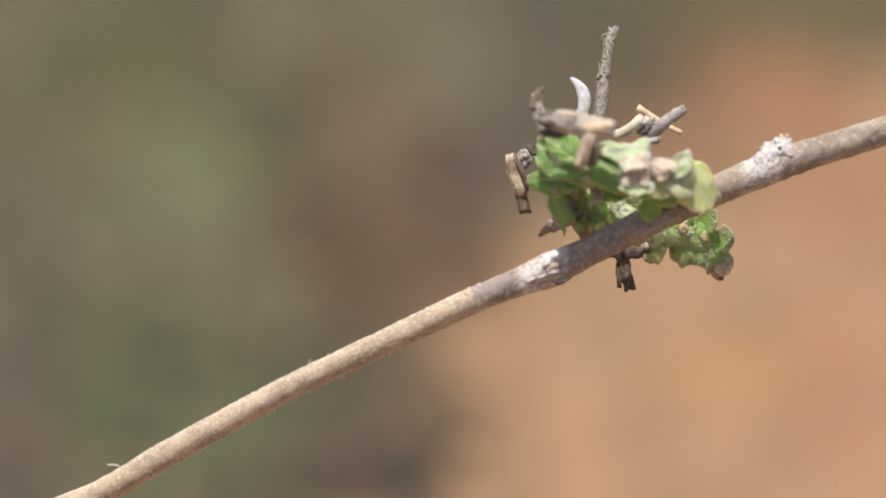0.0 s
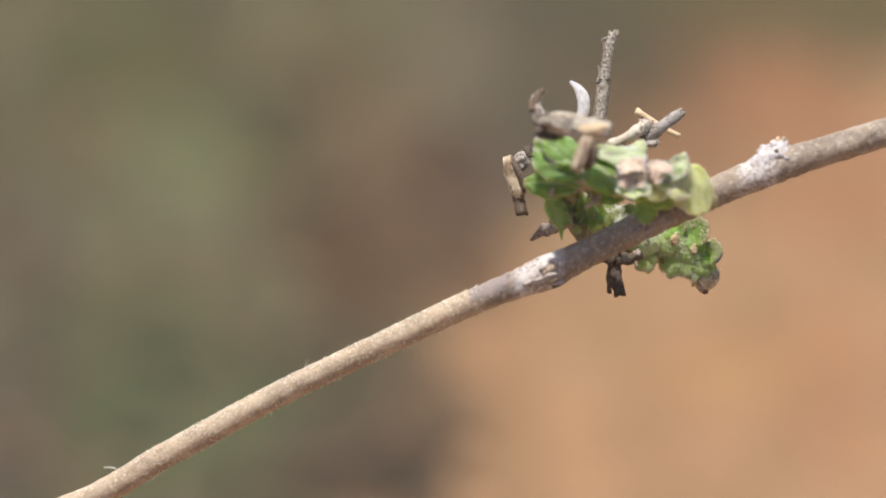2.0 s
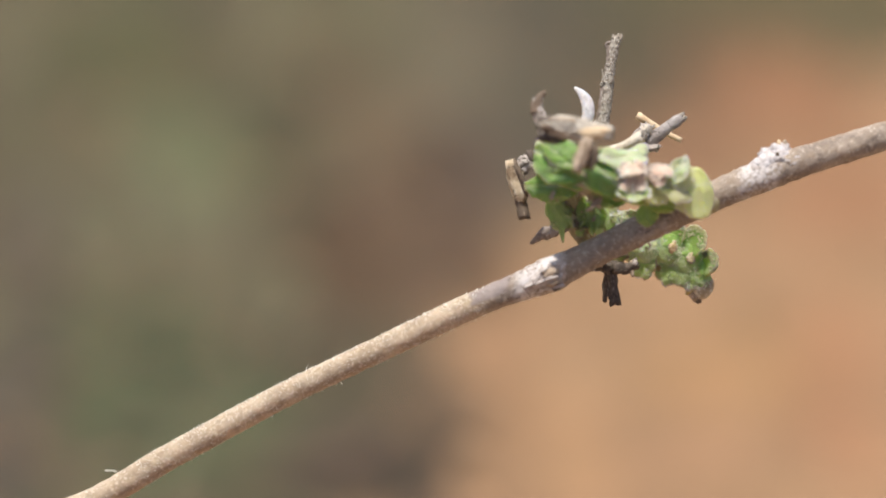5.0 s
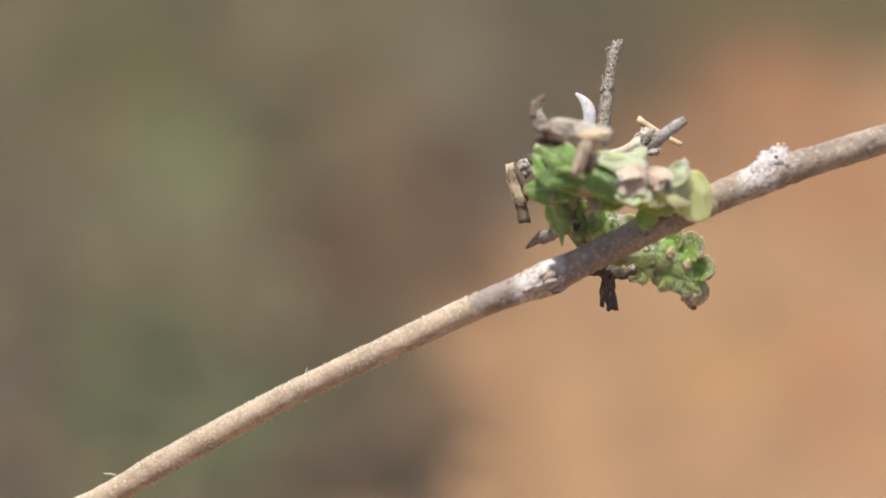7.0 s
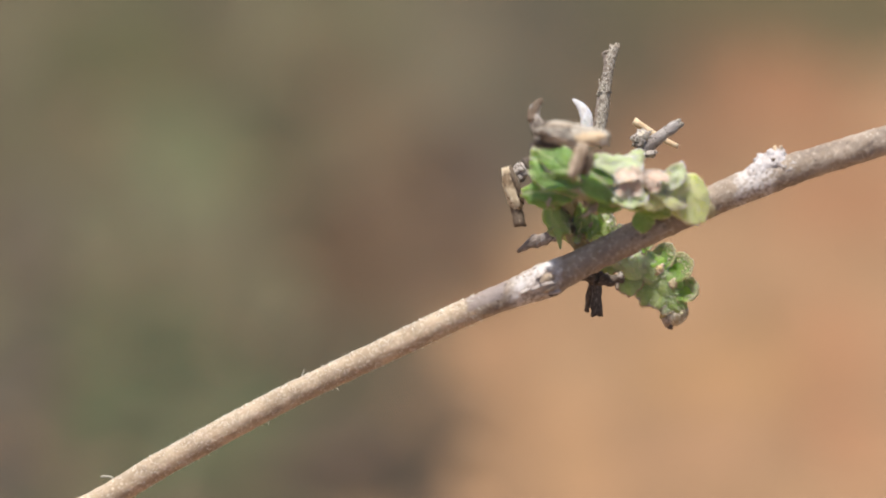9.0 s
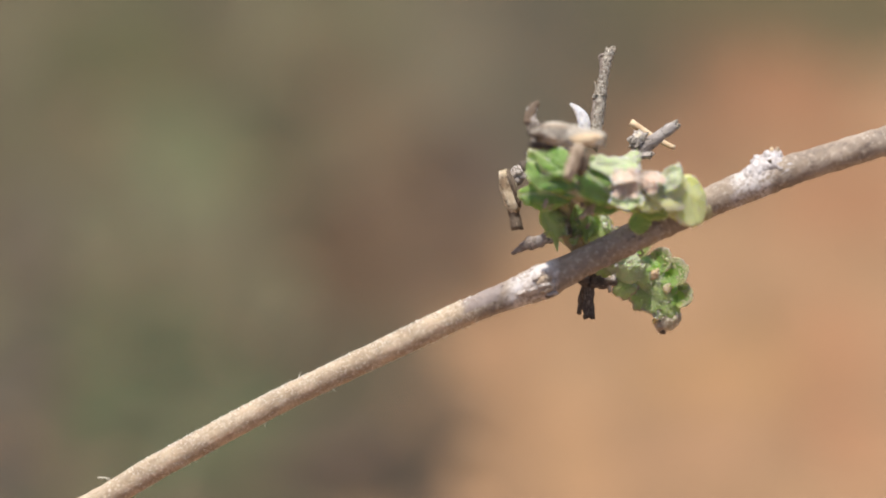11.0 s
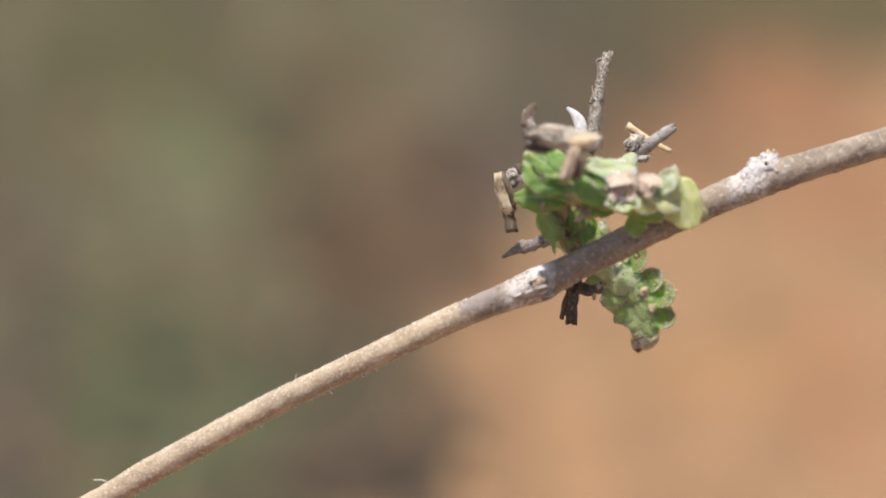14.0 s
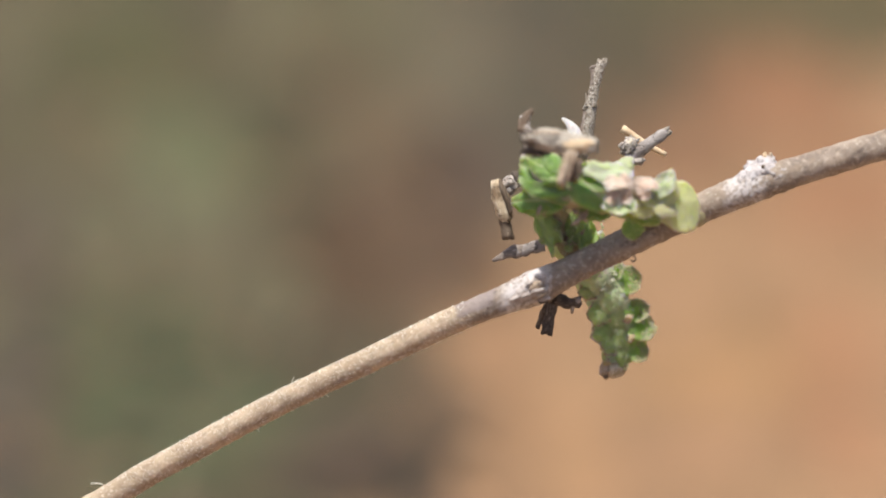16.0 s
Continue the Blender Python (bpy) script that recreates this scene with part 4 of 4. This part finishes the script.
def scrap(parent, name, label, pose_a, pose_b, pieces):
    """A loose scrap glued to the caterpillar: its first piece carries the others. Pieces: (name, bmesh, material, place)."""
    first = None
    for piece, bm, mat, place in pieces:
        if first is None:
            first = part(name, bm, mat, parent, label, pose_a)
        else:
            part(piece, bm, mat, first, "", place)
    return first, pose_a, pose_b


def bar(length, r0, r1, bend=0.0, rough=0.15, seed=0.0, flat=1.0, ragged=0.8, sides=12):
    """A stick from the origin along +y."""
    n = 14
    line = [Vector((bend * length * math.sin(math.pi * i / n), length * i / n, 0)) * STEP for i in range(n + 1)]
    radii = [(r0 + (r1 - r0) * i / n) * STEP for i in range(n + 1)]
    return tube(line, radii, sides, rough, seed, 3600, flat, ragged)


def make_scraps(beast):
    out = []
    shift = lambda x, y, z=0, turn=0: pose(x * STEP, y * STEP, z * STEP, 0, 0, turn)
    bow = lambda stops, n: spline([Vector((x * STEP, y * STEP, z * STEP)) for x, y, z in stops], n)
    # tall stick
    out.append(scrap(beast, "stick_bit", "upright weathered stick bit", aimed((1057, 222, -60), (26, -170, 0)), aimed((1061, 250, -64), (35, -168, -4)), [
        ("", tube(bow(((0, 0, 0), (2, 58, 0), (-1, 116, 0), (2, 172, 0)), 60), [STEP * (12.2 - 0.07 * i) for i in range(60)], 20, 0.17, 3, 7000, 1.0, 1.6), STICK, None),
        ("splinter", bar(30, 3, 1, 0.1, 0.2, 5), STICK, shift(-12, 82, 4, 6)),
        ("splinter", bar(16, 3.5, 2, 0.1, 0.2, 6), STICK, shift(7, 164, 2, -8)),
        ("bark_strip", tube(bow(((-8, 0, 3), (-7, 40, 5), (-9, 70, 4), (-10, 96, 1)), 30), [STEP * (4.6 - 0.08 * i) for i in range(30)], 10, 0.5, 41, 7000, 0.6, 0.8), FORK_BARK, None),
        ("bark_strip", tube(bow(((-4, 118, 6), (-8, 140, 4), (-9, 156, 1)), 16), [STEP * 3.4] * 16, 10, 0.5, 42, 7000, 0.6, 0.8), FORK_BARK, None),
        ("hooked_splinter", tube(bow(((-8, 150, 0), (-14, 153, 0), (-13, 160, 0), (-6, 163, 0)), 12), [STEP * 2.6] * 12, 8, 0.4, 43, 7000), FORK_BARK, None),
        ("bark_ring", lump(11.5, 2.5, 11.5, 0.5, 4), STICK, shift(0, 90, 0, 8))]))
    # white crescent
    out.append(scrap(beast, "white_scrap", "white curved plant scrap", aimed((1026, 216, -46), (4, -76, 0)), aimed((1053, 259, -46), (2, -76, -6)), [
        ("", tube(bow(((-6, 0, 0), (5, 24, 2), (5, 46, 2), (-4, 64, 0), (-20, 78, -2)), 30), [STEP * 11.5 * math.sin(0.5 + 2.45 * i / 29) for i in range(30)], 14, 0.08, 2, 3000, 0.4, 0.3), WHITE, None)]))
    # curled grey scrap
    out.append(scrap(beast, "curled_scrap", "curled grey-brown dry scrap", aimed((966, 243, 62), (0, -80, 0)), aimed((970, 252, 62), (2, -80, 0)), [
        ("", tube(bow(((2, 0, 0), (-8, 30, 4), (-17, 58, 2), (-15, 76, 0)), 24), [STEP * (13 - 0.1 * abs(i - 9) - 0.12 * i) for i in range(24)], 14, 0.3, 8, 4200, 0.5, 0.5), SPECKLED, None),
        ("tip", tube(bow(((-20, 50, 3), (-18, 66, 3), (-12, 78, 1), (-4, 86, -2)), 18), [STEP * (10.5 - 0.35 * i) for i in range(18)], 12, 0.3, 9, 4200, 0.55, 0.5), CURL_TIP, None),
        ("fold", tube(bow(((-2, 2, 8), (-4, 20, 9), (-9, 36, 9)), 14), [STEP * r for r in (3, 4, 5, 5, 6, 6, 6, 5, 5, 5, 4, 4, 3, 2)], 8, 0.5, 10, 5000, 0.5), SPECKLED, None)]))
    # cream husk lying across the front
    out.append(scrap(beast, "cream_husk", "cream and tan dry husk", aimed((964, 211, 146), (118, 16, 10)), aimed((966, 219, 146), (118, 15, 12)), [
        ("", tube(spline([Vector((0, y * STEP, 0)) for y in (4, 40, 80, 122)], 24), [STEP * r for r in (13, 15, 17, 18, 19, 20, 20, 20, 20, 20, 20, 19, 19, 19, 18, 18, 17, 17, 16, 16, 15, 15, 14, 11)], 16, 0.14, 11, 3000, 0.5, 0.8), GREY_HUSK, None),
        ("shard", petal(66, 20, cup=-0.6, wave=0.3, seed=3, point=0.9), GREY_HUSK, shift(-4, 58, 11, 186)),
        ("shard", petal(60, 18, cup=-0.5, wave=0.3, seed=4, point=0.9), GREY_HUSK, shift(6, 62, 11, 172)),
        ("shard", petal(54, 14, cup=-0.5, wave=0.3, seed=5, point=1.2), TAN_HUSK, shift(12, 60, 9, 168)),
        ("shard", petal(50, 12, cup=-0.5, wave=0.3, seed=6, point=1.2), TAN_HUSK, shift(-15, 58, 8, 189)),
        ("golden_end", petal(62, 27, cup=-0.7, wave=0.12, seed=7, curl=-0.06), STRAW, shift(4, 60, 12, 3)),
        # Dark lumps stand in for shade in the mouth and below the husk.
        ("dark_hollow", lump(13, 19, 8, 0.5, 12), DARK, shift(0, 8, 10, 0)),
        ("dark_flake", lump(9, 24, 6, 0.6, 13), DARK, shift(22, 18, -8, 4))]))
    # brown chip over the leaf scraps
    out.append(scrap(beast, "brown_chip", "small brown bark chip", aimed((1045, 240, 176), (-20, 54, 0)), aimed((1049, 247, 176), (-19, 54, 0)), [
        ("", tube(spline([Vector((0, y * STEP, 0)) for y in (0, 20, 40, 60)], 14), [STEP * r for r in (9, 11, 12, 12, 12, 12, 12, 12, 12, 11, 11, 10, 10, 8)], 12, 0.25, 15, 3000, 0.55, 1.0), BROWN_CHIP, None),
        # A flat dark lump stands in for the shadowed gap beside the chip.
        ("shadowed_flake", lump(11, 22, 4, 0.8, 16, 3), DARK_BROWN, shift(-15, 26, -12, 8)),
        ("pale_ridge", petal(54, 11, cup=-0.5, wave=0.2, seed=8), BROWN_CHIP, shift(5, 4, 6, 0))]))
    # husk at the bend with its dark stub
    out.append(scrap(beast, "seed_husk", "oblong tan seed husk with a dark stub", aimed((903, 274, -30), (22, 70, 0)), aimed((898, 284, -30), (19, 70, 0)), [
        ("", tube(spline([Vector((0, y * STEP, 0)) for y in (0, 25, 50, 76)], 12), [STEP * r for r in (8, 11, 13, 14, 15, 15, 15, 14.5, 14, 13, 11, 8)], 14, 0.14, 18, 2600, 0.7, 0.5), HUSK, None),
        ("stub", bar(54, 9, 11, 0, 0.2, 19), DARK_BROWN, shift(2, 50, -7, -3)),
        ("seam", lump(6, 33, 7, 0.6, 20), DARK_BROWN, shift(-9, 38, 7, 3)),
        ("knot", lump(15, 13, 12, 0.8, 21, 5), SPECKLED, shift(-26, 12, -8)),
        ("knot", lump(10, 13, 10, 0.8, 22, 5), DARK, shift(-36, 6, -8)),
        ("knot", lump(9, 8, 8, 0.5, 23, 4), GREY_STICK, shift(-20, 24, -6))]))
    out.append(scrap(beast, "stick_bit", "short grey twig fork", aimed((1010, 386, -60), (-46, 27, -58)), aimed((990, 402, -60), (-88, 27, 0)), [
        ("", bar(46, 12, 9, 0.04, 0.16, 23, 0.7), GREY_STICK, None),
        ("tip", tube(bow(((0, 22, 0), (3, 44, 0), (4, 66, 0), (0, 94, 0)), 22), [STEP * r for r in (5, 8, 10, 11, 11, 11, 12, 12, 12, 12, 11, 11, 10, 10, 9, 8, 7, 6, 5, 5, 4, 3)], 12, 0.34, 25, 3600, 0.5, 0.8), FORK_BARK, None),
        ("spur", bar(16, 6, 4, 0.1, 0.2, 24), DARK_BROWN, shift(4, 6, 0, 60))]))
    # dark scraps under the twig
    out.append(scrap(beast, "dark_scrap", "dark brown dry leaf scrap", aimed((1104, 438, -74), (10, 70, 0)), aimed((1019, 479, -74), (-20, 76, 0)), [
        ("", bar(74, 9, 11, 0.03, 0.25, 26, 0.5), DARK, None),
        ("blade", bar(48, 7, 4, 0.04, 0.25, 27, 0.5), DARK_BROWN, shift(10, 22, -4, -9)),
        ("arm", bar(42, 12, 9, 0.1, 0.35, 28, 0.7), DARK, shift(-2, 10, 4, 96)),
        ("hook", bar(26, 6, 3, 0.1, 0.3, 29, 0.7), BROWN_CHIP, shift(-37, 2, 4, -4)),
        ("arm", bar(34, 10, 7, 0.1, 0.35, 30, 0.7), DARK, shift(6, 12, 4, -98)),
        ("tip", lump(5, 7, 5, 0.5, 31, 3), SPECKLED, shift(-39, 4, 8))]))
    # crossed sticks at the back
    out.append(scrap(beast, "crossed_stick", "grey stick crossed by a straw piece", aimed((1140, 238, -56), (70, -42, 0)), aimed((1139, 252, -56), (71, -40, 0)), [
        ("", tube(spline([Vector((x * STEP, y * STEP, 0)) for x, y in ((0, 0), (3, 28), (-1, 56), (-3, 84))], 16), [STEP * r for r in (12, 14, 14, 13, 12, 12, 12, 11, 11, 10, 10, 10, 10, 9, 8, 6)], 14, 0.3, 32, 4200, 0.9, 1.6), GREY_STICK, None),
        ("tip", lump(4.5, 6, 4.5, 0.8, 44, 3.5), STICK, shift(1, 80, 2)),
        ("tip", lump(3.5, 5, 3.5, 0.6, 45, 3.5), STICK, shift(-7, 82, 2)),
        ("straw", bar(88, 7, 4.5, 0.03, 0.15, 33), STRAW, shift(-45, 17, -34, -61)),
        ("knot", lump(14, 17, 12, 0.9, 35, 3.4), SPECKLED, shift(-12, 8, 4)),
        ("knot", lump(9, 7, 8, 0.9, 37, 3.5), BLEACHED, shift(-15, 15, 9)),
        ("crumb", lump(6, 14, 8, 0.7, 36, 3.5), SPECKLED, shift(18, 8, 6, -22))]))
    out.append(scrap(beast, "straw_stub", "short cream straw stub", aimed((1086, 242, -42), (48, -28, 0)), aimed((1084, 322, 56), (44, -6, -10)), [
        ("", bar(58, 8, 11, 0.03, 0.3, 34), BLEACHED, None)]))
    return out


make_ground()
make_cover()
TWIG = make_twig()
BEAST, BODY = make_caterpillar()
SCRAPS = make_scraps(BEAST)

# Seconds, sway of the twig to the right and down in steps, how far the looper has let its front half sink.
SWAY = (
    (0.0, 0.0, 0.0, 0.000), (0.5, -2.3, 3.0, 0.016), (1.0, -2.0, 1.7, 0.057), (1.5, -3.7, 4.7, 0.083), (2.0, -6.0, 4.7, 0.124),
    (2.5, -5.0, 6.0, 0.137), (3.0, -3.0, 7.7, 0.149), (3.5, -2.3, 10.7, 0.176), (4.0, -2.7, 10.0, 0.177), (6.5, -6.0, 13.0, 0.239),
    (7.0, -6.0, 15.7, 0.240), (7.5, -5.3, 19.3, 0.268), (8.0, -8.7, 18.0, 0.356), (8.5, -11.0, 18.7, 0.409), (9.0, -11.3, 20.3, 0.444),
    (11.5, -18.3, 23.0, 0.520), (12.0, -19.3, 21.0, 0.583), (12.5, -21.3, 24.0, 0.608), (13.0, -21.3, 27.0, 0.643), (13.5, -23.7, 26.0, 0.688),
    (14.0, -23.7, 27.0, 0.695), (14.5, -23.3, 29.0, 0.689), (15.0, -26.3, 26.7, 0.679), (15.5, -26.3, 30.0, 0.745), (16.0, -29.3, 32.7, 1.004),
)


# How far a mark on each scrap has gone against the twig, to the right and down in steps, at the times of SWAY, and where it starts.
DRIFT = {
    "upright weathered stick bit": ((1084, 54), ((0, 0), (4, 1), (6, 0), (5, 1), (6, 2), (7, 2), (8, 3), (8, 3), (10, 3), (12, 6), (13, 8), (13, 6), (9, 8), (11, 11), (13, 10), (12, 14), (13, 15), (14, 15), (13, 15), (14, 17), (14, 17), (15, 18), (16, 18), (7, 19), (9, 24))),
    "white curved plant scrap": ((1014, 144), ((0, 0), (3, 1), (6, 0), (3, 0), (5, 2), (7, 3), (9, 6), (9, 6), (10, 6), (13, 11), (15, 12), (13, 11), (9, 15), (13, 17), (15, 18), (17, 24), (18, 25), (18, 26), (14, 26), (15, 26), (17, 26), (18, 28), (20, 28), (6, 32), (14, 39))),
    "curled grey-brown dry scrap": ((957, 164), ((0, 0), (4, 0), (3, -2), (3, -2), (5, -2), (4, -3), (5, -2), (6, -2), (6, -3), (7, -3), (7, -2), (7, -3), (6, 0), (8, 0), (8, 0), (8, 2), (8, 2), (8, 2), (8, 1), (9, 2), (9, 2), (9, 2), (10, 2), (7, 5), (9, 6))),
    "cream and tan dry husk": ((1080, 220), ((0, 0), (0, 0), (1, -2), (2, 0), (0, -2), (0, -2), (0, -2), (2, -2), (1, -2), (3, -1), (1, -2), (1, -3), (1, -2), (2, -2), (1, -2), (0, -3), (1, -3), (0, -3), (-1, -3), (0, -3), (0, -3), (0, -2), (0, -2), (1, -1), (-1, -2))),
    "small brown bark chip": ((1037, 289), ((0, 0), (0, 1), (0, 0), (1, 0), (1, 0), (0, -2), (0, -2), (0, -2), (0, -3), (0, -4), (0, -3), (0, -4), (1, -3), (0, -3), (-1, -4), (-2, -5), (-1, -5), (-2, -5), (-1, -3), (-2, -5), (-2, -4), (-2, -4), (-3, -4), (3, -3), (-2, -3))),
    "oblong tan seed husk with a dark stub": ((902, 279), ((0, 0), (3, 1), (3, -2), (0, -2), (1, -1), (3, -2), (3, 0), (5, 0), (4, 0), (4, 0), (6, 1), (4, 0), (1, 3), (3, 3), (4, 3), (5, 6), (5, 6), (5, 6), (2, 6), (3, 6), (3, 6), (4, 7), (5, 7), (-3, 10), (3, 13))),
    "grey stick crossed by a straw piece": ((1207, 199), ((0, 0), (4, 1), (3, 1), (3, 1), (3, 1), (3, 3), (3, 3), (3, 3), (4, 3), (4, 3), (6, 5), (6, 3), (3, 3), (5, 5), (5, 4), (5, 4), (5, 5), (5, 6), (4, 6), (5, 6), (5, 6), (4, 7), (5, 7), (1, 6), (2, 6))),
    "dark brown dry leaf scrap": ((1116, 510), ((0, 0), (0, 1), (-3, 3), (-8, 4), (-12, 6), (-13, 8), (-14, 11), (-15, 12), (-17, 14), (-25, 19), (-25, 20), (-28, 20), (-43, 21), (-42, 24), (-47, 26), (-57, 29), (-61, 32), (-66, 32), (-73, 32), (-81, 32), (-80, 34), (-80, 34), (-79, 34), (-105, 34), (-118, 47))),
}


# How far the twig fork has turned out from under the bend, at the times of SWAY.
FORK_PACE = (0, 0, 0, 0.04, 0.11, 0.09, 0.11, 0.11, 0.12, 0.2, 0.23, 0.23, 0.45, 0.41, 0.39, 0.46, 0.45, 0.5, 0.62, 0.68, 0.66, 0.64, 0.62, 1, 0.98)


def between(a, b, s):
    return Matrix.LocRotScale(a.translation.lerp(b.translation, s), a.to_quaternion().slerp(b.to_quaternion(), s), None)


def motions():
    sway = [(t, PLANE @ Matrix.Translation((x * STEP, -y * STEP, 0))) for t, x, y, s in SWAY]
    walk(TWIG, sway)
    walk(BEAST, sway)
    poses = [(t, body_frames(s)) for t, x, y, s in SWAY]
    for i, seg in enumerate(BODY):
        walk(seg, [(t, frames[i]) for t, frames in poses])
    for ob, a, b in SCRAPS:
        if ob["label"] not in DRIFT:
            pace = FORK_PACE if "fork" in ob["label"] else [min(1.0, row[3]) for row in SWAY]
            walk(ob, [(row[0], between(a, b, p)) for row, p in zip(SWAY, pace)])
            continue
        (u, v), drift = DRIFT[ob["label"]]
        w = a.translation.z / STEP
        mark = a.inverted() @ spot(u, v, w)
        rows = []
        for (t, x, y, s), (du, dv) in zip(SWAY, drift):
            m = between(a, b, min(1.0, s))
            m.translation += spot(u + du, v + dv, w + (b.translation.z / STEP - w) * s) - m @ mark
            rows.append((t, m))
        walk(ob, rows)


motions()
